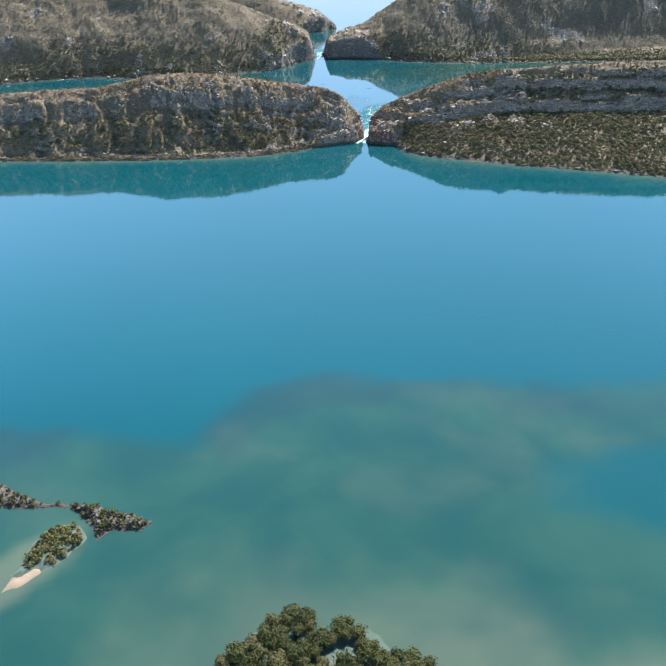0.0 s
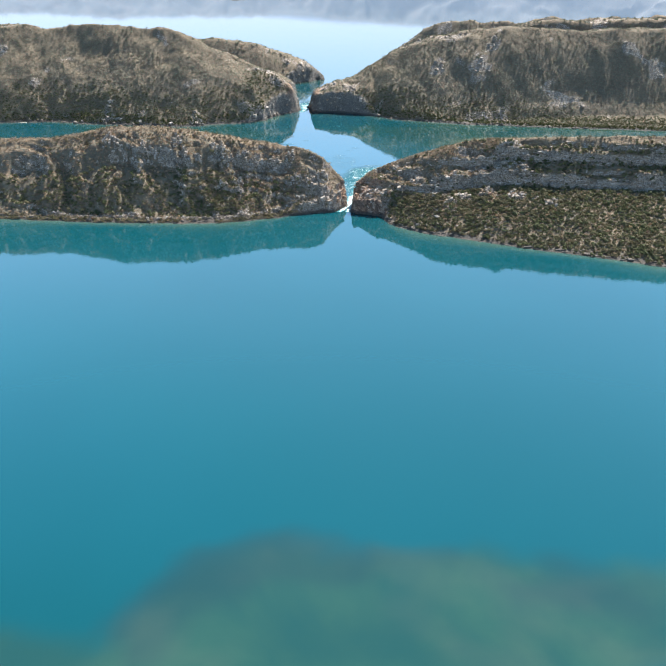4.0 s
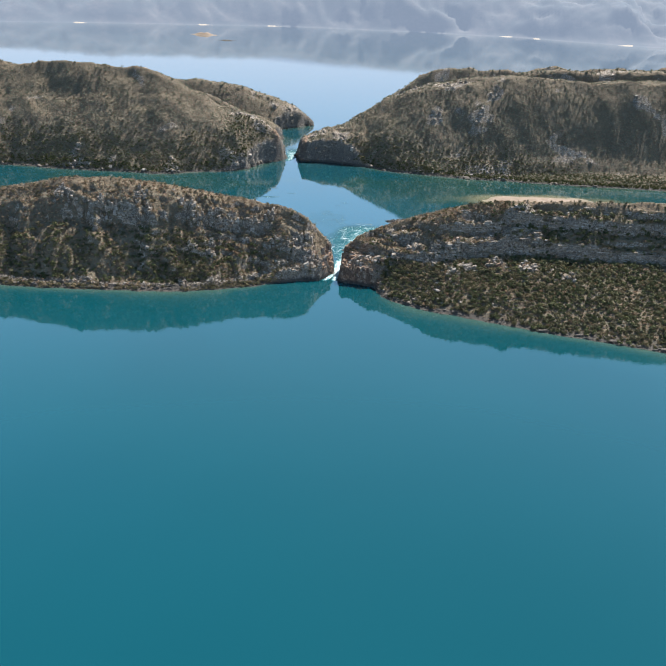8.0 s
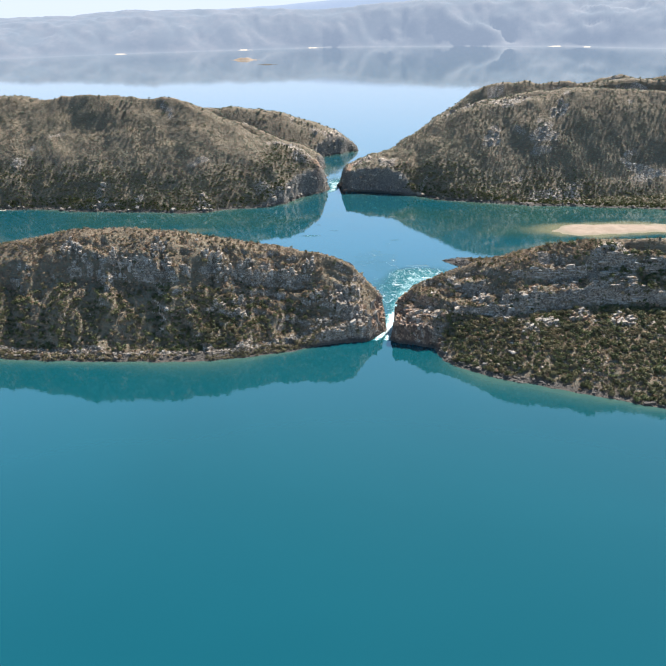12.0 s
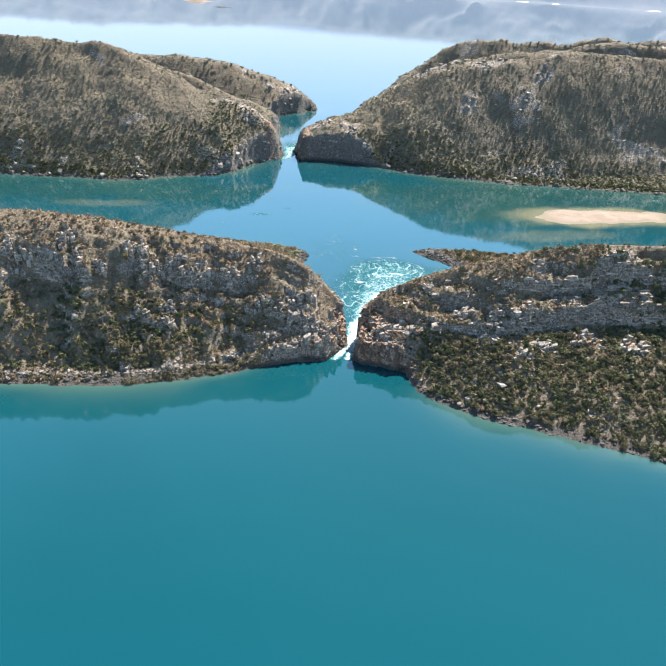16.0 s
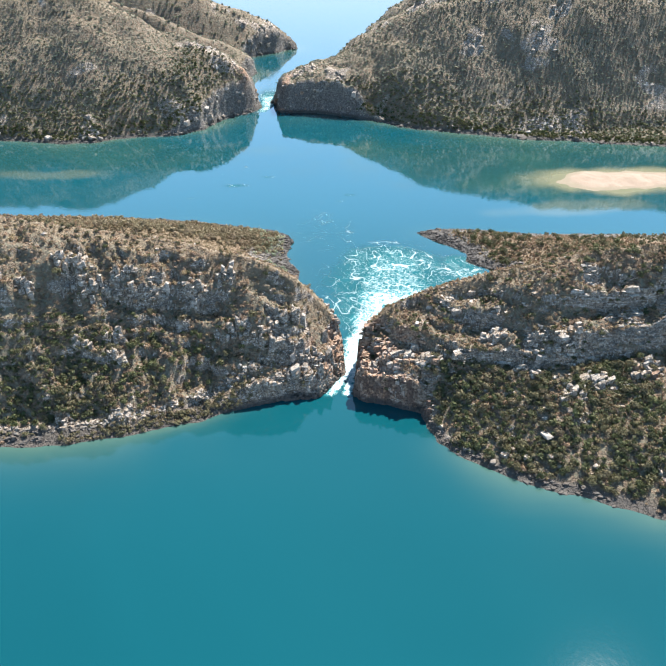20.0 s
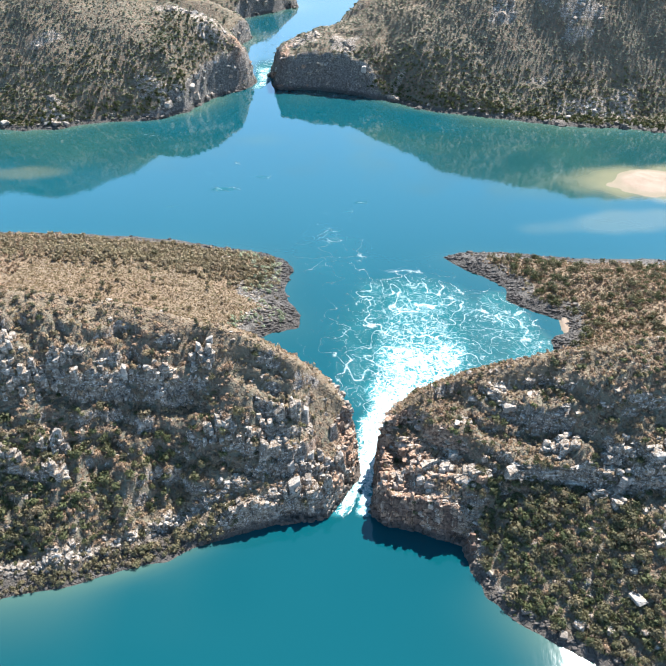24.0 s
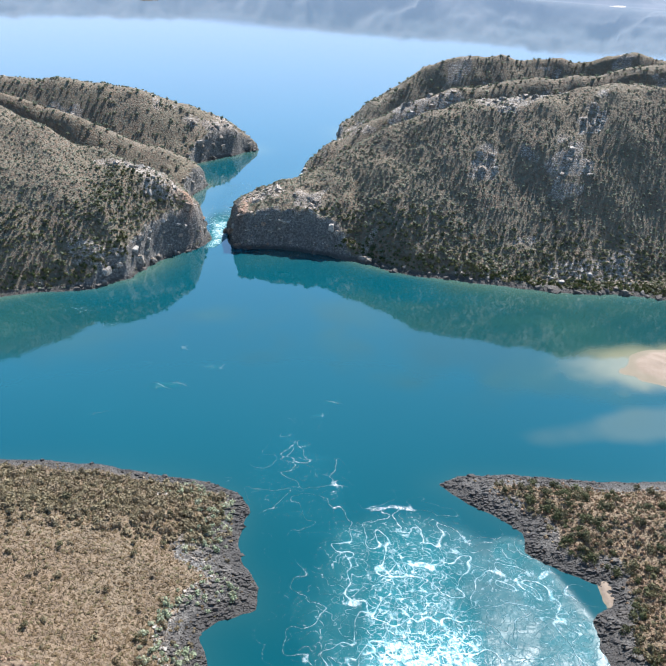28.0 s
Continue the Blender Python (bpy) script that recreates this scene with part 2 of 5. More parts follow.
def make_water():
    n = Nodes("sea_water")
    p = n.place()
    flat = n.scaled(p, 1.0, 1.0, 0.0)
    shoal, sand, foam, rim = n.attr("shoal"), n.attr("sand"), n.attr("foam"), n.attr("rim")
    drift = n.noise(flat, 0.004, 4, 0.5, 0.4)[0]
    c = n.mix(n.span(drift, 0.3, 0.7), (0.0016, 0.037, 0.0465), (0.0021, 0.043, 0.054))
    # Bluer zones: deeper water, and sky reflection put into the body colour.
    c = n.mix(n.math("MULTIPLY", n.attr("blue"), 0.5), c, (0.0020, 0.047, 0.066))
    silt = n.noise(flat, 0.012, 5, 0.55, 0.5)[0]
    c = n.mix(n.math("MULTIPLY", shoal, n.span(silt, 0.3, 0.65, 0.82, 1.0)), c, n.mix(n.span(silt, 0.35, 0.7), (0.008, 0.034, 0.031), (0.014, 0.046, 0.037)))
    c = n.mix(n.math("MULTIPLY", n.attr("weed"), 0.55), c, (0.007, 0.026, 0.032))
    c = n.mix(n.math("MULTIPLY", rim, 0.6), c, (0.060, 0.095, 0.068))
    c = n.mix(sand, c, (0.150, 0.142, 0.088))
    # white water: a web of torn foam over aerated water, closing to solid white in the race
    def bent(size, reach):
        swing = n.node("ShaderNodeVectorMath", {0: n.noise(flat, size, 1.5, 0.4)[1], 1: (reach, reach, 0.0)}, operation="MULTIPLY").outputs[0]
        return n.node("ShaderNodeVectorMath", {0: flat, 1: swing}, operation="ADD").outputs[0]

    def strands(size, bend, reach, sharp, detail=1.0):
        v = n.noise(bent(bend, reach), size, detail, 0.5)[0]
        return n.math("SUBTRACT", 1.0, n.math("MULTIPLY", n.math("ABSOLUTE", n.math("SUBTRACT", v, 0.5)), sharp))

    tear = n.noise(flat, 0.7, 6, 0.72, 0.6)[0]
    patch = n.noise(flat, 0.05, 4, 0.6, 0.8)[0]
    web = n.math("MAXIMUM", strands(0.060, 0.06, 20.0, 26.0), n.math("MULTIPLY", strands(0.15, 0.11, 10.0, 17.0), 0.90))
    web2 = n.math("SUBTRACT", 1.0, n.math("MULTIPLY", n.cells(bent(0.16, 15.0), 0.17, "DISTANCE_TO_EDGE")[0], 5.0))
    web = n.math("MAXIMUM", web, n.math("MULTIPLY", strands(0.45, 0.3, 4.0, 10.0), 0.76))
    web = n.math("MAXIMUM", web, 0.12)
    lace = n.math("ADD", n.math("MAXIMUM", web, n.math("MULTIPLY", web2, 0.78)), n.math("MULTIPLY", n.math("SUBTRACT", tear, 0.5), 0.6))
    level = n.math("ADD", foam, n.math("MULTIPLY", n.math("SUBTRACT", patch, 0.5), n.math("MULTIPLY", n.math("MINIMUM", foam, 0.6), 1.3)))
    amount = n.span(n.math("ADD", lace, level), 0.98, 1.62)
    amount = n.math("MULTIPLY", amount, n.span(foam, 0.02, 0.14))
    c = n.mix(n.span(level, 0.12, 0.8, 0, 0.78), c, (0.028, 0.150, 0.168))
    c = n.mix(amount, c, n.mix(n.span(n.math("ADD", n.math("MULTIPLY", tear, 0.6), n.math("MULTIPLY", n.noise(n.scaled(flat, 0.55, 0.16, 0), 1.0, 5, 0.6, 1.2)[0], 0.55)), 0.46, 0.70), (0.13, 0.27, 0.29), (0.54, 0.57, 0.575)))
    n.plug(c, n.bsdf.inputs["Base Color"])
    n.bsdf.inputs["Roughness"].default_value = 0.9
    n.bsdf.inputs["Specular IOR Level"].default_value = 0.0
    ripple = n.math("ADD", n.math("MULTIPLY", n.noise(n.scaled(flat, 1.0, 0.6, 0), 0.5, 3)[0], n.math("ADD", 0.016, n.math("MULTIPLY", n.span(foam, 0.1, 0.8), 0.30))), n.math("MULTIPLY", amount, 0.35))
    n.bump(ripple, 1.0, 1.0)
    relief = n.bsdf.inputs["Normal"].links[0].from_socket
    rough = n.math("ADD", n.math("MULTIPLY", n.span(foam, 0.02, 0.4), 0.22), n.math("ADD", 0.03, n.math("MULTIPLY", amount, 0.5)))
    gloss = n.node("ShaderNodeBsdfGlossy", {"Color": (1, 1, 1, 1), "Roughness": rough, "Normal": relief})
    facing = n.node("ShaderNodeLayerWeight", {"Blend": 0.5, "Normal": relief}).outputs["Facing"]
    sheen = n.math("MINIMUM", n.math("ADD", 0.022, n.math("MULTIPLY", n.math("POWER", facing, 4.25), 1.16)), 0.97)
    sheen = n.math("MULTIPLY", sheen, n.span(foam, 0.12, 0.40, 1.0, 0.10))
    both = n.node("ShaderNodeMixShader", {0: sheen, 1: n.bsdf.outputs[0], 2: gloss.outputs[0]})
    n.tree.links.new(both.outputs[0], n.out.inputs[0])
    return n.mat


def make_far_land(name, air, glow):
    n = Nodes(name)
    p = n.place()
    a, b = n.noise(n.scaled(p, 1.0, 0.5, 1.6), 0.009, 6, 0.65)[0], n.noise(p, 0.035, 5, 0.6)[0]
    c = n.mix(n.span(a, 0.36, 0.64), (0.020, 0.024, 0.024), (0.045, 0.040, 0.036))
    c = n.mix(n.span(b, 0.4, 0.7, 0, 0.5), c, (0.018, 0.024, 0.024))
    n.plug((*air, 1.0), n.bsdf.inputs["Emission Color"])  # haze of the air between, put in as an even blue glow
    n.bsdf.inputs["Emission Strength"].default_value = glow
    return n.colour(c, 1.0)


LAND, ROCK, RED_ROCK, BARK, SAND, WATER, FAR = make_land(), make_rock("grey_quartzite"), make_rock("iron_stained_quartzite", 0.85), make_bark(), make_sand(), make_water(), make_far_land("hazed_distant_hills", (0.235, 0.292, 0.395), 0.43)
FARTHER = make_far_land("hazed_farthest_hills", (0.27, 0.335, 0.46), 0.62)
# Red stain, darkened further: the gap wall's shaded side is in the colour.
STAINED_SHADED = make_rock("stained_shaded_red_quartzite", 0.8, (0.070, 0.043, 0.034))
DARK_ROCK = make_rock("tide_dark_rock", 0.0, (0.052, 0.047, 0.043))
GREEN = make_leaf("green_scrub_leaf", (0.043, 0.051, 0.024), (0.090, 0.099, 0.043), (0.128, 0.108, 0.064))
OLIVE = make_leaf("olive_scrub_leaf", (0.068, 0.065, 0.037), (0.134, 0.121, 0.063), (0.175, 0.134, 0.085))
HEATH = make_leaf("brown_heath_leaf", (0.190, 0.125, 0.085), (0.310, 0.205, 0.140), (0.260, 0.195, 0.110))
STRAW = make_leaf("dry_scrub_leaf", (0.105, 0.069, 0.040), (0.165, 0.110, 0.062), (0.130, 0.106, 0.055))
# Far headland leaves: grey-green made paler and greyer, with haze in the colour.
SILVER = make_leaf("hazed_grey_olive_leaf", (0.096, 0.106, 0.074), (0.146, 0.156, 0.106), (0.165, 0.152, 0.106))
FARWOOD = make_leaf("hazed_grey_green_leaf", (0.090, 0.106, 0.072), (0.170, 0.182, 0.120), (0.195, 0.172, 0.118))
SAGE = make_leaf("sage_scrub_leaf", (0.125, 0.100, 0.060), (0.205, 0.168, 0.098), (0.220, 0.165, 0.108))
THICKET = make_leaf("dull_green_leaf", (0.178, 0.210, 0.134), (0.298, 0.329, 0.203), (0.330, 0.323, 0.217))
MANGROVE = make_leaf("mangrove_leaf", (0.028, 0.037, 0.013), (0.064, 0.071, 0.025), (0.095, 0.086, 0.040))


SPIT_GREEN = make_leaf("olive_mangrove_leaf", (0.050, 0.055, 0.018), (0.110, 0.112, 0.040), (0.130, 0.112, 0.055))


def make_silt():
    n = Nodes("grey_silt")
    p = n.place()
    c = n.mix(n.span(n.noise(p, 0.4, 5)[0], 0.35, 0.65), (0.035, 0.058, 0.048), (0.07, 0.085, 0.068))
    return n.colour(n.mix(n.span(n.xyz(p)[2], 0.05, 0.5, 0.7, 0.0), c, (0.05, 0.075, 0.062)), 0.9)


SILT = make_silt()
PALE_SAND = make_sand("pale_sand", 1.3)
PINK_SAND = make_sand("pinkish_sand", 1.25)


# ---- shaping tools ----
def lattice(ix, iy, seed):
    """A repeatable random number in 0..1 for each whole-numbered place."""
    v = np.sin(ix * 127.1 + iy * 311.7 + seed * 74.7) * 43758.5453
    return v - np.floor(v)


def soft_noise(x, y, seed):
    ix, iy = np.floor(x), np.floor(y)
    fx, fy = x - ix, y - iy
    fx, fy = fx * fx * (3 - 2 * fx), fy * fy * (3 - 2 * fy)
    a, b = lattice(ix, iy, seed), lattice(ix + 1, iy, seed)
    c, d = lattice(ix, iy + 1, seed), lattice(ix + 1, iy + 1, seed)
    return (a * (1 - fx) + b * fx) * (1 - fy) + (c * (1 - fx) + d * fx) * fy


def fbm(x, y, size, octaves=4, seed=1):
    """Layered noise in about -1..1 whose largest features are size metres wide."""
    total, gain, norm = 0.0, 1.0, 0.0
    for k in range(octaves):
        total = total + gain * (soft_noise(x * 2**k / size + 13.7 * k, y * 2**k / size - 7.1 * k, seed + k) * 2 - 1)
        norm += gain
        gain *= 0.5
    return total / norm * 1.6


def blocks(x, y, size, seed):
    """Broken ground: a random height for each irregular block, and how near its edge a place lies."""
    x, y = x / size, y / size
    ix, iy = np.floor(x), np.floor(y)
    best, second, value = np.full(x.shape, 9.0), np.full(x.shape, 9.0), np.zeros(x.shape)
    for ox in (-1, 0, 1):
        for oy in (-1, 0, 1):
            cx, cy = ix + ox, iy + oy
            d = np.hypot(cx + lattice(cx, cy, seed) - x, cy + lattice(cx, cy, seed + 5) - y)
            near = d < best
            second = np.where(near, best, np.minimum(second, d))
            value = np.where(near, lattice(cx, cy, seed + 9), value)
            best = np.where(near, d, best)
    return value, second - best


def smooth(a, b, v):
    t = np.clip((v - a) / (b - a), 0, 1)
    return t * t * (3 - 2 * t)


def shore_distance(x, y, outline):
    """Metres from the outline, more than 0 inside it."""
    pts = np.array(outline, float)
    best, inside = np.full(x.shape, 1e12), np.zeros(x.shape, bool)
    for (ax, ay), (bx, by) in zip(pts, np.roll(pts, -1, 0)):
        dx, dy = bx - ax, by - ay
        t = np.clip(((x - ax) * dx + (y - ay) * dy) / (dx * dx + dy * dy), 0, 1)
        best = np.minimum(best, (x - ax - t * dx) ** 2 + (y - ay - t * dy) ** 2)
        cross = (ay > y) != (by > y)
        inside ^= cross & (x < ax + (y - ay) * dx / (dy if dy else 1e-9))
    d = np.sqrt(best)
    return np.where(inside, d, -d)


def line_distance(x, y, line):
    """Metres from a polyline of (x, y, width), and the width of its nearest place."""
    best, width = np.full(x.shape, 1e12), np.zeros(x.shape)
    for (ax, ay, aw), (bx, by, bw) in zip(line, line[1:]):
        dx, dy = bx - ax, by - ay
        t = np.clip(((x - ax) * dx + (y - ay) * dy) / (dx * dx + dy * dy), 0, 1)
        d = (x - ax - t * dx) ** 2 + (y - ay - t * dy) ** 2
        width = np.where(d < best, aw + t * (bw - aw), width)
        best = np.minimum(best, d)
    return np.sqrt(best), width


def steps(*stops):
    """Grid lines: pairs of (place, step from there on), the last with no step."""
    out = []
    for (a, step), (b, _) in zip(stops, stops[1:]):
        out.append(np.arange(a, b - step * 0.5, step))
    return np.concatenate(out + [np.array([stops[-1][0]])])


def mesh_of(name, verts, faces, material, attrs=None, flat=False):
    """A mesh from arrays: verts (n, 3), faces (m, 3 or 4), and a number for each vertex by name."""
    me = bpy.data.meshes.new(name)
    k = faces.shape[1]
    me.vertices.add(len(verts))
    me.vertices.foreach_set("co", np.ascontiguousarray(verts, np.float32).ravel())
    me.loops.add(faces.size)
    me.loops.foreach_set("vertex_index", np.ascontiguousarray(faces, np.int32).ravel())
    me.polygons.add(len(faces))
    me.polygons.foreach_set("loop_start", np.arange(0, faces.size, k, dtype=np.int32))
    for key, value in (attrs or {}).items():
        layer = me.attributes.new(key, "FLOAT", "POINT")
        layer.data.foreach_set("value", np.ascontiguousarray(value, np.float32).ravel())
    me.update(calc_edges=True)
    me.polygons.foreach_set("use_smooth", np.full(len(faces), not flat))
    me.materials.append(material)
    return me


def part(name, me, parent, label="", kind=""):
    ob = new(name, me)
    ob.parent = parent
    return tagged(ob, label, kind=kind)


def grid_mesh(name, xs, ys, h, keep, material, attrs):
    nx = len(xs)
    X, Y = np.meshgrid(xs, ys)
    i = (np.arange(len(ys) - 1)[:, None] * nx + np.arange(nx - 1)[None, :])
    faces = np.stack([i, i + 1, i + nx + 1, i + nx], -1)
    ok = keep[:-1, :-1] | keep[1:, :-1] | keep[:-1, 1:] | keep[1:, 1:]
    faces = faces[ok]
    used, flatfaces = np.unique(faces, return_inverse=True)
    verts = np.stack([X.ravel(), Y.ravel(), h.ravel()], -1)[used]
    return mesh_of(name, verts, flatfaces.reshape(-1, 4), material, {k: v.ravel()[used] for k, v in attrs.items()})


# ---- the land ----
# Shorelines in plan, and crest lines as (x, y, height).
LEFT_SHORE = [(-640, 905), (-420, 888), (-295, 874), (-230, 868), (-168, 866), (-115, 866), (-75, 874), (-52, 882), (-32, 891), (-17, 899), (0, 903), (16, 905),
              (21, 913), (27, 924), (29, 934), (28, 945), (17, 962), (2, 978), (-12, 1000), (-15, 1020), (-9, 1027), (3, 1033), (4, 1044), (-2, 1057),
              (-4, 1068), (-1, 1080), (0, 1093), (-4, 1103), (-16, 1110), (-38, 1118), (-80, 1128), (-125, 1133), (-200, 1135), (-640, 1170)]
LEFT_CREST = [(-640, 945, 58), (-420, 945, 62), (-290, 950, 68), (-225, 952, 76), (-187, 955, 78), (-148, 957, 75), (-110, 958, 69), (-65, 957, 63), (-38, 954, 59),
              (-12, 946, 55), (3, 941, 50), (13, 945, 37), (20, 943, 29), (27, 941, 20)]
RIGHT_SHORE = [(33, 907), (38, 901), (51, 898), (66, 891), (66, 880), (71, 867), (85, 854), (104, 841), (135, 828), (163, 814), (191, 802), (237, 786), (327, 749),
               (420, 715), (560, 660), (560, 1100), (330, 1104), (240, 1107), (170, 1108), (136, 1113), (100, 1114), (89, 1107), (108, 1086), (121, 1073), (118, 1061),
               (129, 1049), (142, 1041), (143, 1030), (134, 1022), (131, 1009), (133, 992), (118, 972), (92, 962), (64, 957), (48, 953), (39, 942), (36, 930), (35, 918)]
RIGHT_CREST = [(37, 930, 20), (42, 933, 26), (52, 936, 34), (75, 938, 43), (107, 936, 56), (144, 934, 67), (180, 932, 72), (215, 930, 75), (250, 926, 77), (330, 915, 80), (420, 905, 80), (560, 890, 82)]
FAR_LEFT_SHORE = [(-900, 1340), (-557, 1312), (-426, 1330), (-354, 1320), (-270, 1312), (-215, 1304), (-181, 1311), (-148, 1327), (-113, 1337), (-88, 1352), (-76, 1378),
                  (-62, 1402), (-41, 1419), (-40, 1440), (-48, 1480), (-68, 1530), (-64, 1560), (-49, 1588), (-62, 1612), (-76, 1640), (-64, 1672), (-32, 1702), (-3, 1733),
                  (-30, 1770), (-120, 1820), (-400, 1850), (-900, 1850)]
FAR_RIGHT_SHORE = [(-20, 1417), (-10, 1411), (20, 1412), (60, 1403), (98, 1371), (154, 1347), (227, 1330), (325, 1318), (420, 1302), (520, 1290), (900, 1250), (900, 1900),
                   (150, 1900), (100, 1850), (95, 1720), (50, 1640), (30, 1560), (-8, 1520), (-22, 1490), (-24, 1450)]


def along(x, crest):
    c = np.array(crest, float)
    return np.interp(x, c[:, 0], c[:, 1]), np.interp(x, c[:, 0], c[:, 2])


def slope_profile(s, knots):
    k = np.array(knots)
    return np.interp(s, k[:, 0], k[:, 1])


def ledges(h, step, hard, x, y):
    """Steps the slope into beds of rock that dip gently."""
    t = (h + 0.04 * x + 2.2 * fbm(x, y, 45, 3, 31)) / step
    f = t - np.floor(t)
    return h + hard * step * (smooth(0.68, 0.96, f) - f)


def ground_left(x, y):
    d = shore_distance(x + 1.6 * fbm(x, y, 14, 3, 3), y + 1.6 * fbm(x, y, 14, 3, 4), LEFT_SHORE)
    yc, zc = along(x, LEFT_CREST)
    yc = yc + 3.0 * fbm(x, y * 0.2, 38, 3, 8)
    dc = np.abs(y - yc)
    s = np.clip(d, 0, None) / (np.clip(d, 0, None) + dc + 0.01)
    ribs = fbm(x + 0.25 * y + 6 * fbm(x, y, 30, 3, 11), y * 0.4, 14, 4, 9)
    s = np.clip(s + 0.075 * ribs * (y < yc) * smooth(2, 9, d) * smooth(0, 12, dc), 0, 1)
    bay = smooth(-20, -48, x + 8 * fbm(x, y, 30, 3, 10))
    gentle = slope_profile(s, [(0, 0), (0.07, 0.02), (0.14, 0.06), (0.5, 0.46), (0.62, 0.56), (0.74, 0.84), (0.9, 0.95), (1, 1)])
    sheer = slope_profile(s, [(0, 0), (0.05, 0.14), (0.12, 0.24), (0.30, 0.42), (0.36, 0.50), (0.5, 0.64), (0.8, 0.86), (1, 1)])
    front = zc * (gentle * bay + sheer * (1 - bay))
    wall = smooth(2, 24, x)
    front = np.maximum(front, np.maximum(wall * np.minimum(zc, 16), smooth(-34, -14, x) * 10) * smooth(0.2, 2.4, d))
    shelf = 3.0 * smooth(0.5, 11, d) + (5 + 9 * smooth(-10, -110, x)) * smooth(12, 60, d)
    back = np.maximum(zc * np.exp(-((dc / 31.0) ** 2)), shelf)
    back = np.maximum(back * smooth(0, 3, d), wall * np.minimum(zc, 16) * smooth(0.2, 4.5, d) * smooth(30, 5, dc))
    h = np.where(y < yc, front, back)
    face = (y < yc) * smooth(3, 9, d)
    v, e = blocks(x + 2 * fbm(x, y, 9, 2, 5), y * 0.8, 7.5, 21)
    w, g = blocks(x, y, 2.9, 23)
    high = smooth(0.45, 0.62, s) * smooth(0.93, 0.82, s)
    crags = fbm(x + 5 * fbm(x, y, 14, 3, 52), y, 21, 5, 51)
    broken = face * smooth(0.12, 0.5, crags + 0.10 * high + 0.55 * smooth(-22, 8, x) * smooth(0.72, 0.5, s) - 0.45) + 0.45 * wall
    h = ledges(h, 13.0, 0.28 * face * smooth(0.05, 0.5, crags + 0.25 * high) * smooth(0.04, 0.14, 1 - s), x * 3 + 60 * ribs, y)
    h = ledges(h, 6.5, 0.6 * face * smooth(0.1, 0.5, crags - 0.1 + 0.25 * high) * smooth(0.02, 0.1, 1 - s), x * 3, y)
    h = h + np.clip(broken, 0, 1) * ((v - 0.5) * 3.0 + (w - 0.5) * 2.2 - 1.2 * smooth(0.10, 0.0, g))
    h = h + smooth(1, 12, d) * (0.8 * fbm(x, y, 12, 4, 6) + 2.2 * fbm(x, y, 55, 3, 7) * smooth(8, 30, d))
    return np.where(d > 0, np.maximum(h, 0.25 * d), 0.35 * d), d, yc, broken


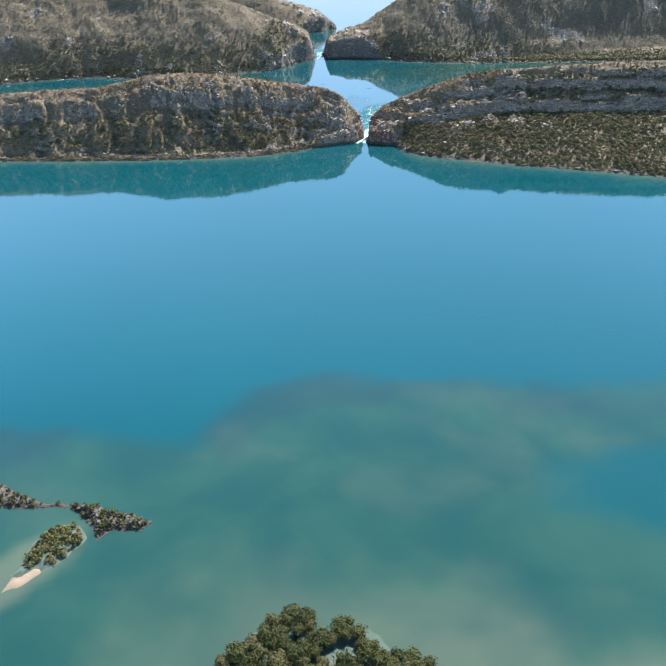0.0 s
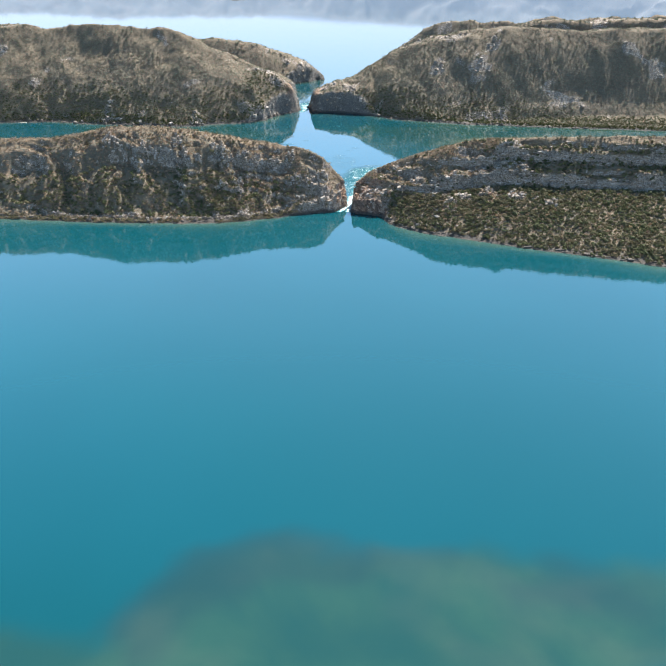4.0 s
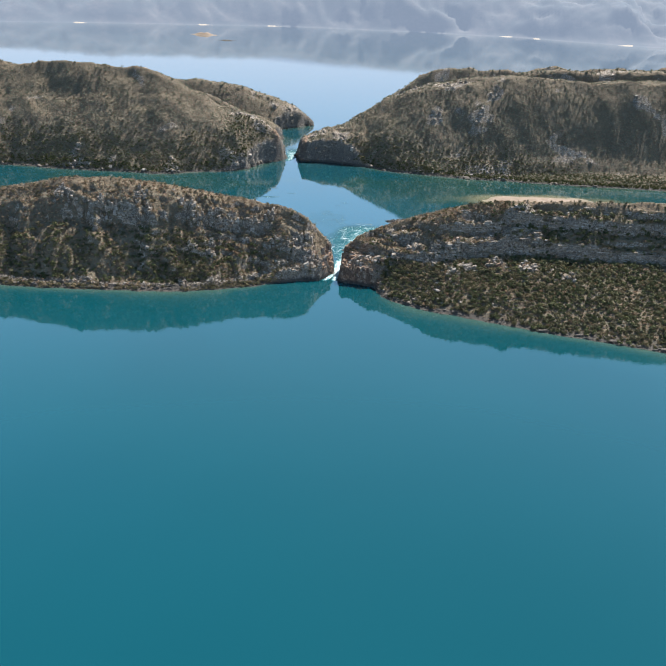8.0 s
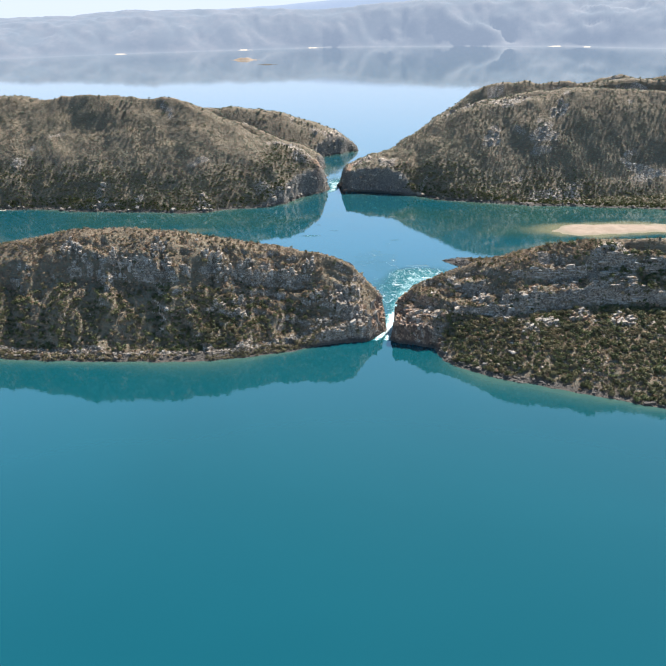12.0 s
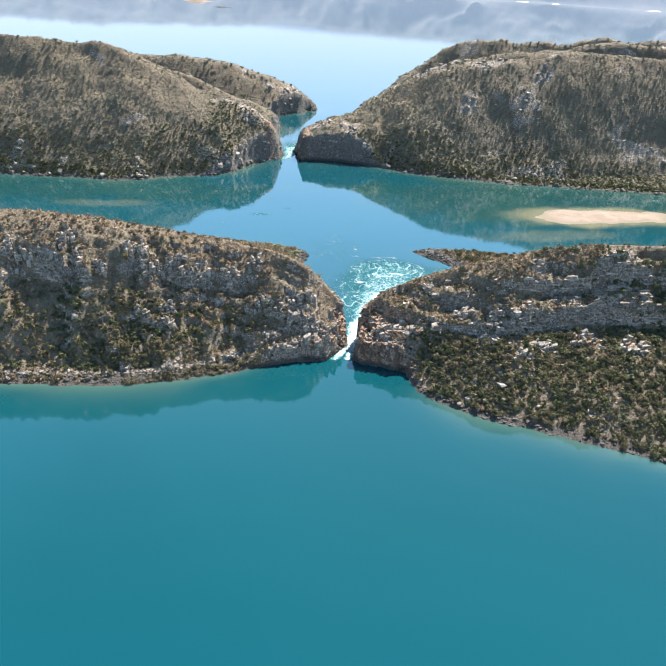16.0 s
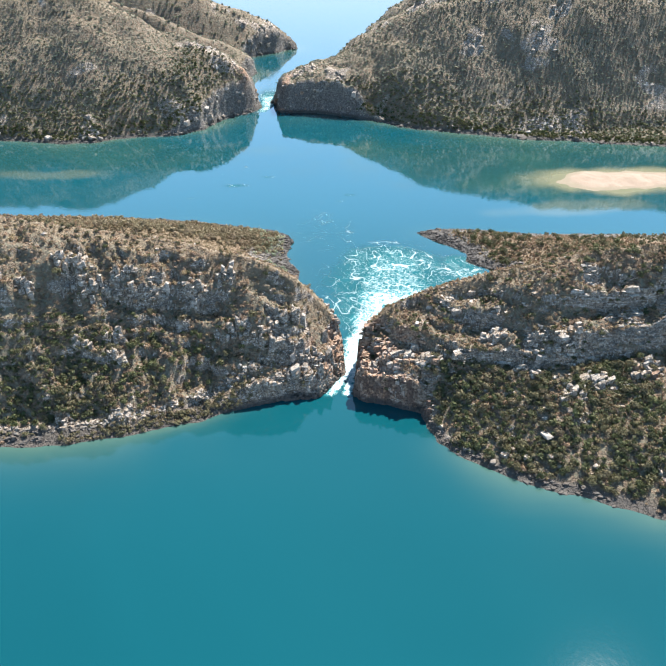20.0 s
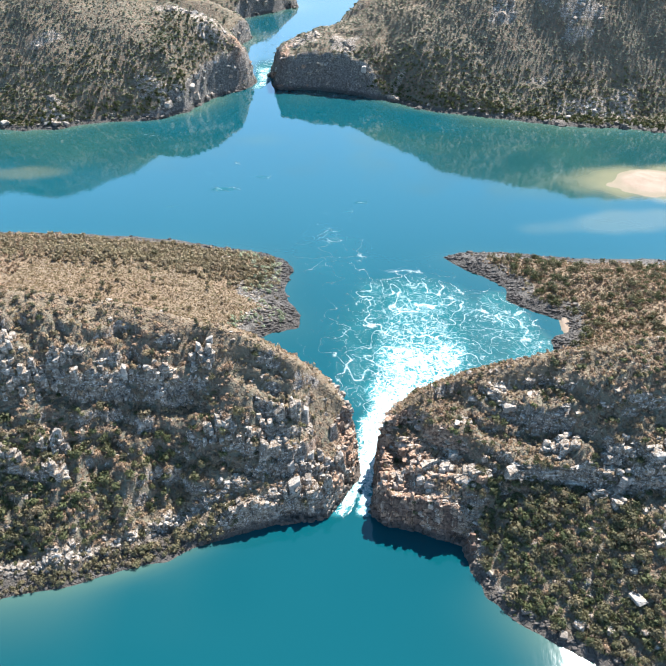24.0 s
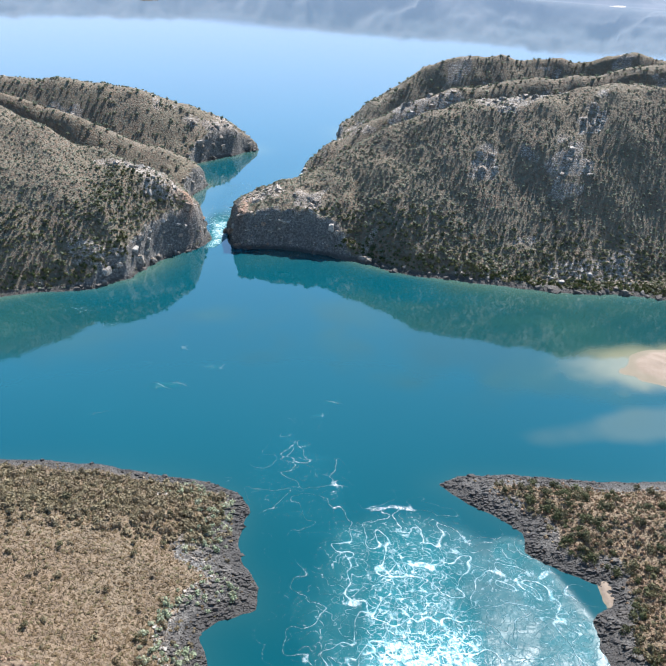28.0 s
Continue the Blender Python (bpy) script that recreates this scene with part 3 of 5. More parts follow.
def ground_right(x, y):
    d = shore_distance(x + 1.6 * fbm(x, y, 14, 3, 13), y + 1.6 * fbm(x, y, 14, 3, 14), RIGHT_SHORE)
    yc, zc = along(x, RIGHT_CREST)
    yc = yc + 2.5 * fbm(x, y * 0.2, 40, 3, 18)
    dc = np.abs(y - yc)
    s = np.clip(d, 0, None) / (np.clip(d, 0, None) + dc + 0.01)
    sheer = slope_profile(s, [(0, 0), (0.06, 0.18), (0.20, 0.30), (0.28, 0.52), (0.45, 0.62), (0.6, 0.82), (1, 1)])
    near = smooth(76, 58, x)
    foot = 38 + 5 * fbm(x, y * 0, 60, 3, 68)
    crags = zc * slope_profile(dc / foot, [(0, 1), (0.3, 0.93), (0.46, 0.86), (0.54, 0.72), (0.74, 0.66), (0.88, 0.62), (0.96, 0.45), (1, 0.42), (9, 0.42)])
    past = np.clip(dc - foot, 0, None)
    apron = 0.42 * zc * slope_profile(np.clip(d, 0, None) / (np.clip(d, 0, None) + past + 0.01), [(0, 0), (0.06, 0.05), (0.5, 0.5), (1, 1)])
    gentle = np.where(dc < foot, crags, apron) / zc
    front = zc * (gentle * (1 - near) + sheer * near)
    front = np.minimum(front, 2.2 * np.clip(d, 0, None) + 40 * near)
    wall = smooth(76, 62, x) * smooth(884, 890, y)
    front = np.maximum(front, wall * np.minimum(zc, 15 + 0.55 * np.clip(d - 2, 0, 30)) * smooth(0.2, 2.2, d))
    # the notch behind the lowest buttress
    notch = wall * np.exp(-(((x - 38) / 5.0) ** 2) - (((y - 918) / 2.6) ** 2))
    front = front * (1 - 0.3 * notch)
    shelf = 2.5 * smooth(0.3, 9, d) + 6.0 * smooth(10, 50, d) + 4 * smooth(150, 230, x) * smooth(5, 30, d)
    back = np.maximum(zc * np.exp(-((dc / 24.0) ** 2)), shelf) * smooth(0, 3, d)
    back = np.maximum(back, wall * np.minimum(zc, 17) * smooth(0.2, 4.5, d) * smooth(22, 4, dc))
    h = np.where(y < yc, front, back)
    face = (y < yc) * smooth(2, 8, d)
    cliff = face * np.clip(near + smooth(foot + 4, foot - 3, dc) * smooth(1, 8, dc), 0, 1)
    h = ledges(h + 2.5 * fbm(x, y * 0.5, 22, 3, 69) * cliff, 11.5, 0.62 * cliff * smooth(-0.5, 0.3, fbm(x, y, 26, 3, 67)), x * 0.5, y)
    h = ledges(h, 5.0 + 1.4 * fbm(x, y, 80, 2, 63), 1.0 * cliff * smooth(-0.6, 0.1, fbm(x, y, 28, 3, 65)), x, y)
    v, e = blocks(x, y, 6.0, 41)
    w, g = blocks(x, y * 1.3, 2.6, 43)
    broken = np.clip(cliff * smooth(-0.35, 0.2, fbm(x * 0.5, y * 1.2, 18, 4, 61)) + 0.4 * wall + 0.12 * face, 0, 1)
    h = h + broken * ((v - 0.5) * 1.8 + (w - 0.5) * 1.3 - 1.0 * smooth(0.10, 0.0, g))
    h = h + smooth(1, 12, d) * (0.7 * fbm(x, y, 12, 4, 16) + 2.0 * fbm(x, y, 60, 3, 17) * smooth(8, 30, d))
    return np.where(d > 0, np.maximum(h, 0.25 * d), 0.35 * d), d, yc, broken


def hog_backs(x, y, shore, ridges, seed, cliff):
    """A far headland of several parallel ridges: each (crest, depth of its front, depth of its back)."""
    d = shore_distance(x + 4 * fbm(x, y, 30, 3, seed), y + 4 * fbm(x, y, 30, 3, seed + 1), shore)
    h = 1.5 * smooth(0, 10, d) + 0 * x
    for crest, fore, aft in ridges:
        yc, zc = along(x, crest)
        yc = yc + 7 * fbm(x, y * 0.15, 120, 2, seed + 2)
        t = np.where(y < yc, (yc - y) / fore, (y - yc) / aft)
        h = np.maximum(h, zc * slope_profile(t, [(0, 1), (0.12, 0.965), (0.35, 0.74), (0.8, 0.2), (1, 0.03), (1.2, 0)]))
    rim = slope_profile(d, [(0, 0), (5, 0.03), (12, 0.12), (30, 0.34), (60, 0.66), (100, 1), (140, 1.4)]) * 90
    steep = 34 * smooth(0.5, 8, d) + 60 * smooth(6, 40, d)
    h = np.minimum(h, rim * (1 - cliff) + steep * cliff)
    gully = fbm(x + 0.5 * y, y * 0.6, 70, 4, seed + 5)
    gully = gully - 0.8 * np.abs(fbm(x + 0.3 * y, y * 0.35, 85, 3, seed + 7)) + 0.25
    h = h * (1 + 0.055 * gully * smooth(5, 40, d)) + smooth(2, 14, d) * 1.8 * fbm(x, y, 18, 4, seed + 6)
    return np.where(d > 0, np.maximum(h, 0.2 * d), 0.35 * d), d


def ground_far_left(x, y):
    ridges = [([(-900, 1470, 150), (-510, 1455, 136), (-448, 1450, 126), (-386, 1450, 127), (-323, 1450, 130), (-262, 1448, 126), (-231, 1445, 119), (-200, 1443, 106),
                (-139, 1438, 80), (-77, 1432, 57), (-52, 1428, 40), (-40, 1425, 22)], 132, 88),
              ([(-900, 1590, 120), (-300, 1580, 100), (-235, 1575, 88), (-198, 1572, 79), (-161, 1570, 68), (-123, 1572, 51), (-84, 1578, 36), (-60, 1584, 22), (-48, 1588, 8)], 48, 70),
              ([(-900, 1730, 130), (-350, 1720, 80), (-269, 1715, 78), (-172, 1715, 76), (-127, 1718, 70), (-82, 1722, 56), (-36, 1728, 33), (-4, 1733, 8)], 70, 90)]
    cliff = np.clip(smooth(-140, -60, x) + 0.7 * smooth(1600, 1640, y), 0, 1)
    h, d = hog_backs(x, y, FAR_LEFT_SHORE, ridges, 71, cliff)
    w, g = blocks(x, y, 7.0, 77)
    return h + smooth(-110, -70, x) * smooth(2, 8, d) * (w - 0.5) * 3.2, d


def ground_far_right(x, y):
    ridges = [([(-24, 1450, 21), (-14, 1452, 31), (17, 1462, 41), (49, 1470, 49), (80, 1474, 66), (111, 1476, 86), (172, 1478, 108), (233, 1478, 115), (294, 1478, 126), (355, 1478, 132),
                (456, 1475, 140), (900, 1460, 150)], 128, 80),
              ([(20, 1590, 6), (47, 1600, 14), (66, 1602, 35), (103, 1604, 58), (145, 1606, 77), (186, 1606, 95), (248, 1606, 112), (400, 1606, 128), (900, 1600, 150)], 70, 100),
              ([(90, 1800, 8), (116, 1800, 22), (136, 1800, 49), (176, 1800, 82), (226, 1800, 104), (304, 1800, 113), (409, 1800, 126), (497, 1800, 137), (900, 1790, 160)], 90, 95)]
    cliff = np.clip(smooth(85, 50, x) + smooth(1500, 1560, y) * smooth(160, 90, x), 0, 1)
    h, d = hog_backs(x, y, FAR_RIGHT_SHORE, ridges, 91, cliff)
    w, g = blocks(x, y, 7.0, 97)
    return h + smooth(100, 60, x) * smooth(2, 8, d) * (w - 0.5) * 3.0, d


def slope_of(h, xs, ys):
    gy, gx = np.gradient(h, ys, xs)
    return np.hypot(gx, gy)


def headland(name, xs, ys, shaper, label, rustiness, far=False):
    X, Y = np.meshgrid(xs, ys)
    if far:
        h, d = shaper(X, Y)
        yc, broken = Y, 0 * X
    else:
        h, d, yc, broken = shaper(X, Y)
    slope = slope_of(h, xs, ys)
    patches = fbm(X, Y, 26, 4, 201)
    if far:
        outcrop = smooth(0.38, 0.72, fbm(X, Y * 1.6, 40, 5, 205) + 0.30 * smooth(0.9, 1.6, slope))
        rock = np.clip(0.75 * outcrop + smooth(1.5, 2.6, slope) + 0.9 * smooth(6, 2, d), 0, 1)
        dry = smooth(-0.1, 0.5, fbm(X, Y, 120, 3, 207)) * 0.12 + 0.18 * smooth(60, 110, h)
    else:
        rock = np.clip(0.9 * smooth(1.9, 3.0, slope) + 0.85 * broken * smooth(-0.8, 0.1, patches) + smooth(7, 3, d), 0, 1)
        dry = np.clip((Y > yc + 3) * (0.75 + 0.4 * fbm(X, Y, 40, 3, 208)) + smooth(14, 2, yc - Y) * 0.6, 0, 1)
    if not far:
        gap_x = 10 if xs[0] < 0 else 42
        knots = np.clip(smooth(-0.02, 0.30, fbm(X, Y * 1.3, 22, 4, 213)) + smooth(34, 12, np.hypot(X - gap_x, (Y - 920) * 0.8)), 0, 1)
        rock = np.where(d > 6, np.maximum(rock * (0.28 + 0.72 * knots), 0.95 * smooth(1.9, 2.9, slope)), rock)
    wide = np.where(X < 33, np.interp(Y, [1000, 1015, 1060, 1080, 1100], [6, 16, 24, 15, 8]) * smooth(-60, -45, X), 13.0)
    tide = smooth(1.15, 0.85, d / np.maximum(wide, 3.0) + 0.22 * fbm(X, Y, 14, 3, 211)) * (Y > yc + 18) if not far else smooth(9, 4, d)
    rock = np.clip(rock + (0 if far else 0.8 * tide), 0, 1)
    rust = rustiness(X, Y) * smooth(-0.5, 0.3, fbm(X, Y, 9, 3, 209) + 0.2)
    me = grid_mesh(name, xs, ys, h, h > -2.5, LAND, {"rock": rock, "dry": np.clip(dry, 0, 1), "rust": np.clip(rust, 0, 1), "tide": tide})
    ob = tagged(new(name, me), label, "headland", kind="structure")
    return {"ob": ob, "xs": xs, "ys": ys, "h": h, "d": d, "rock": rock, "dry": dry, "slope": slope, "yc": yc, "broken": broken}


def near_gap(x0, y0, r):
    return lambda x, y: smooth(r, r * 0.35, np.hypot(x - x0, (y - y0) * 0.8))


left_land = headland("headland_1", steps((-640, 5), (-420, 2.6), (-230, 1.6), (-100, 0.8), (34, 0)), steps((855, 0.85), (970, 1.4), (1150, 0)), ground_left,
                     "rocky scrub-covered ridge ending in a cliff at the tidal gap", near_gap(28, 922, 26))
right_land = headland("headland_2", steps((30, 0.8), (150, 1.5), (260, 2.6), (420, 5), (560, 0)), steps((650, 4), (710, 2.0), (800, 1.0), (830, 0.85), (965, 1.4), (1120, 0)), ground_right,
                      "ledged quartzite ridge with scrub below its cliffs, beside the gap", near_gap(40, 914, 40))
far_left_land = headland("headland_3", steps((-900, 6), (-560, 3.4), (-120, 2.2), (2, 0)), steps((1290, 2.6), (1480, 3.2), (1860, 0)), ground_far_left,
                         "olive-brown scrubby hill with rocky points beside the wide gap", near_gap(-45, 1425, 26), far=True)
far_right_land = headland("headland_4", steps((-30, 2.2), (110, 3.2), (480, 6), (900, 0)), steps((1240, 2.6), (1500, 3.4), (1900, 0)), ground_far_right,
                          "long wooded hill with a blunt cliff beside the wide gap", near_gap(-20, 1435, 26), far=True)


def at(land, key, x, y):
    """The value of a land's grid at places x, y."""
    xs, ys, g = land["xs"], land["ys"], land[key]
    i, j = np.clip(np.searchsorted(xs, x) - 1, 0, len(xs) - 2), np.clip(np.searchsorted(ys, y) - 1, 0, len(ys) - 2)
    u, v = np.clip((x - xs[i]) / (xs[i + 1] - xs[i]), 0, 1), np.clip((y - ys[j]) / (ys[j + 1] - ys[j]), 0, 1)
    return (g[j, i] * (1 - u) + g[j, i + 1] * u) * (1 - v) + (g[j + 1, i] * (1 - u) + g[j + 1, i + 1] * u) * v


# the far shore of the bay
def far_shore(x):
    return np.interp(x, [-4200, -1681, -1237, -577, -222, 471, 1008, 1277, 1572, 4200], [3900, 4373, 4600, 4790, 4880, 4800, 4650, 4430, 4210, 3900])


xs, ys = steps((-4200, 40), (-2200, 14), (2200, 40), (4200, 0)), steps((3880, 14), (5300, 0))
X, Y = np.meshgrid(xs, ys)
d = Y - far_shore(X) - 25 * fbm(X, Y * 0, 260, 4, 301)
crest_of = np.interp(X, [-4200, -1967, -1668, -1369, -974, -628, -233, -85, 259, 748, 1236, 1886, 4200], [170, 174, 180, 203, 196, 205, 184, 204, 229, 252, 271, 296, 320])
depth = 5150 - far_shore(X)
spur = fbm(X + 0.25 * Y + 60 * fbm(X, Y, 150, 3, 311), Y * 0.5, 190, 5, 303)
t = d / depth + 0.17 * spur * smooth(0.0, 0.25, d / depth) * smooth(1.0, 0.7, d / depth)
h = crest_of * slope_profile(t, [(0, 0), (0.05, 0.06), (0.15, 0.24), (0.35, 0.55), (0.6, 0.84), (0.85, 0.97), (1.0, 1.0), (1.2, 0.95)])
h = h + 7.0 * fbm(X, Y, 80, 4, 305) * smooth(30, 120, d)
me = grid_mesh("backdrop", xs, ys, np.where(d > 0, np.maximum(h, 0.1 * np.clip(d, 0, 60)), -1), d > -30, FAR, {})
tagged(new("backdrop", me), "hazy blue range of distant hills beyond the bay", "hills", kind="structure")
xs, ys = steps((-2200, 20), (3200, 0)), steps((5305, 23), (5420, 0))
X, Y = np.meshgrid(xs, ys)
crest_of = np.interp(X, [-2200, -950, -533, -200, 90, 775, 892, 1173, 1504, 1808, 3200], [140, 195, 212, 236, 255, 267, 258, 289, 313, 338, 350])
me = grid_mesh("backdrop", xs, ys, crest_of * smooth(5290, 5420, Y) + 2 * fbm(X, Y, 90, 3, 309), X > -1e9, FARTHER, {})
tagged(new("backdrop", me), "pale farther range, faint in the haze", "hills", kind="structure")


# ---- the sea ----
POOL = [(31, 948), (19, 975), (12, 1015), (14, 1045), (32, 1092), (74, 1097), (99, 1088), (121, 1062), (133, 1030), (131, 985), (98, 966), (52, 951)]
RACE = [(25, 903, 8), (28, 914, 6.0), (33, 932, 5.0), (39, 950, 7.5), (50, 975, 13), (61, 1000, 21), (68, 1030, 25), (68, 1060, 20)]
FAR_RACE = [(-35, 1419, 2), (-31, 1440, 5), (-34, 1480, 9), (-30, 1530, 14), (-20, 1590, 16)]
SHOAL_EDGE = [(-900, 335), (-300, 345), (-197, 350), (-140, 338), (-95, 345), (-50, 385), (-10, 398), (40, 392), (90, 400), (150, 385), (240, 395), (400, 380), (900, 390), (900, -600), (-900, -600)]

xs = steps((-7000, 400), (-1000, 60), (-460, 8), (-30, 1.8), (150, 5), (420, 40), (1020, 400), (7000, 0))
ys = steps((-1500, 120), (-60, 10), (140, 4), (440, 9), (850, 4), (896, 1.8), (1190, 4), (1460, 12), (1900, 90), (3000, 200), (7000, 0))
X, Y = np.meshgrid(xs, ys)
rim = 0 * X
for outline in (LEFT_SHORE, RIGHT_SHORE, FAR_LEFT_SHORE, FAR_RIGHT_SHORE):
    reach = 13 + 9 * fbm(X, Y, 60, 3, 401)
    near_by = (X > min(p[0] for p in outline) - 60) & (X < max(p[0] for p in outline) + 60) & (Y > min(p[1] for p in outline) - 60) & (Y < max(p[1] for p in outline) + 60)
    out = np.full(X.shape, -999.0)
    out[near_by] = shore_distance(X[near_by], Y[near_by], outline)
    rim = np.maximum(rim, np.exp(np.minimum(out, 0) / reach * 1.6) * (out > -200))
still = smooth(40, 90, np.hypot(X - 36, Y - 915)) * smooth(30, 70, np.hypot(X + 30, Y - 1440))
rim = rim * still * (1 - 0.85 * smooth(930, 960, Y) * smooth(1200, 1160, Y))
shoal = smooth(-8, 14, shore_distance(X + 14 * fbm(X, Y, 90, 3, 403), Y + 16 * fbm(X, Y, 70, 4, 404), SHOAL_EDGE))
fringe = smooth(26, 8, np.abs(shore_distance(X + 14 * fbm(X, Y, 90, 3, 403), Y + 16 * fbm(X, Y, 70, 4, 404), SHOAL_EDGE) - 14)) * smooth(-0.3, 0.4, fbm(X, Y, 60, 3, 409))
shoal = shoal * (1 - 0.85 * smooth(1.25, 0.5, np.hypot((X - 178) / 85, (Y - 293) / 34) + 0.25 * fbm(X, Y, 40, 3, 407)))


FLECKS = [(-52, 1200, 9, 1.6, 4, 0.8), (-22, 1221, 7, 1.5, -6, 0.55), (43, 1181, 7, 1.4, 10, 0.6), (8, 1161, 6, 1.3, 0, 0.55), (29, 1140, 9, 1.8, 14, 0.6), (50, 1160, 8, 1.4, 6, 0.5),
          (69, 1140, 7, 1.3, -8, 0.5), (-90, 1276, 8, 1.5, 3, 0.5), (-117, 1299, 8, 1.5, 0, 0.5), (-81, 1172, 6, 1.2, 12, 0.5), (-65, 1227, 7, 1.3, 2, 0.5), (-44, 1244, 7, 1.3, -4, 0.5), (36, 1168, 6, 1.2, 8, 0.5)]


def patch(cx, cy, a, b, turn=0.0, rough=0.25):
    c, s = math.cos(radians(turn)), math.sin(radians(turn))
    u, v = ((X - cx) * c + (Y - cy) * s) / a, ((Y - cy) * c - (X - cx) * s) / b
    return np.hypot(u, v) + rough * fbm(X, Y, 30, 3, 406)


sand = 0.85 * smooth(1.35, 0.75, patch(294, 1222, 82, 30, 4)) + 0.22 * smooth(1.2, 0.5, patch(222, 1158, 66, 16, 8)) + 0.22 * smooth(1.2, 0.5, patch(-205, 1222, 46, 12, 3))
sand = np.maximum(sand, 0.28 * smooth(1.5, 0.7, patch(-152, 250, 36, 12, 52)) + 0.06 * smooth(1.3, 0.6, patch(30, 210, 75, 20, -14)))
sand = np.maximum(sand, 0.05 * shoal * smooth(0.0, 0.8, fbm(X + 0.5 * Y, Y * 1.2, 60, 4, 410)) * (Y < 420))
sand = np.maximum(sand, 0.15 * smooth(2.2, 0.5, patch(0, 185, 70, 42, 0, 0.5)) + 0.10 * smooth(1.6, 0.5, patch(95, 175, 90, 26, -6, 0.6)))
shoal = np.maximum(shoal, 0.8 * smooth(1.7, 0.7, patch(260, 1262, 190, 62, -4, 0.4)))
shoal = np.maximum(shoal, 0.6 * smooth(1.5, 0.6, patch(-230, 1270, 150, 40, 2, 0.4)))
pool = shore_distance(X + 6 * fbm(X, Y, 26, 3, 411), Y + 6 * fbm(X, Y, 26, 3, 412), POOL)
core, wide = line_distance(X + 2.0 * fbm(X, Y, 12, 3, 413) * smooth(925, 960, Y), Y, RACE)
foam = 0.23 * smooth(-2, 24, pool) + 0.10 * smooth(-20, 4, pool) * (Y > 955)
foam = np.maximum(foam, smooth(1.55, 0.5, core / np.maximum(wide, 0.1)) * np.interp(Y, [900, 945, 965, 990, 1020, 1050], [1.25, 1.25, 1.15, 0.84, 0.60, 0.45]))
core2, wide2 = line_distance(X, Y, [(110, 985, 16), (122, 1020, 12), (112, 1060, 10)])
foam = np.maximum(foam, 0.38 * smooth(1.6, 0.6, core2 / wide2))
foam = np.maximum(foam, 0.17 * smooth(1.3, 0.4, patch(30, 1120, 34, 52, 10, 0.8)))
core3, wide3 = line_distance(X, Y, FAR_RACE)
foam = np.maximum(foam, smooth(1.7, 0.6, core3 / wide3) * (0.75 - 0.6 * smooth(1430, 1530, Y)))
tongue = smooth(3.6, 0.8, np.abs(X - 25 - (Y - 905) * 0.33) * (1 + 0.10 * np.clip(Y - 905, 0, 30))) * smooth(930, 912, Y)
foam = np.where(Y < 960, foam * (1 - 0.95 * tongue) * smooth(903.5, 909, Y), foam)
for cx, cy, a, b, turn, much in FLECKS:
    foam = np.maximum(foam, 0.45 * much * smooth(1.5, 0.2, patch(cx, cy, a * 1.2, b * 2.2, turn, 0.9)))
surge = smooth(0.15, 0.9, foam)
z = surge * (0.45 * fbm(X, Y, 9, 3, 421) + 0.30 * fbm(X, Y, 4, 2, 423)) - 0.25 * surge
me = grid_mesh("water", xs, ys, z, X > -1e9, WATER, {"shoal": shoal, "weed": fringe, "sand": np.clip(sand, 0, 1), "blue": np.clip(smooth(780, 560, Y) * smooth(330, 420, Y) + 0.55 * smooth(1080, 1150, Y) * (1 - rim), 0, 1), "foam": np.clip(foam, 0, 1.2), "rim": np.clip(rim, 0, 1)})
tagged(new("water", me), "calm turquoise tidal water, white and torn through the gap", "water", kind="structure")


# ---- sand and islets ----
def low_isle(name, cx, cy, a, b, turn, height, material, label, category, seed, step=1.2, attrs=None, kind="structure"):
    r = max(a, b) * 1.5
    xs, ys = np.arange(cx - r, cx + r, step), np.arange(cy - r, cy + r, step)
    X, Y = np.meshgrid(xs, ys)
    c, s = math.cos(radians(turn)), math.sin(radians(turn))
    u, v = ((X - cx) * c + (Y - cy) * s) / a, ((Y - cy) * c - (X - cx) * s) / b
    e = 1 - np.hypot(u, v) + 0.28 * fbm(X, Y, max(a, b) * 0.5, 4, seed)
    h = height * smooth(0, 0.8, e) * (1 + 0.25 * fbm(X, Y, 5, 3, seed + 3)) + 0.9 * np.minimum(e, 0)
    rock = np.full(X.shape, 0.0 if attrs is None else attrs)
    me = grid_mesh(name, xs, ys, h, e > -0.35, material, {"rock": rock, "dry": 0.7 + 0 * X, "rust": 0 * X, "tide": 1.0 + 0 * X})
    ob = tagged(new(name, me), label, category, kind=kind)
    return {"ob": ob, "xs": xs, "ys": ys, "h": h, "d": e * min(a, b), "rock": rock, "dry": 0.5 + 0 * X, "slope": 0 * X, "yc": Y, "broken": 0 * X}


low_isle("sand_bar", 292, 1222, 72, 22, 4, 1.3, SAND, "pale dry sandbank rising from the shallows", "sandbank", 501, 1.6)
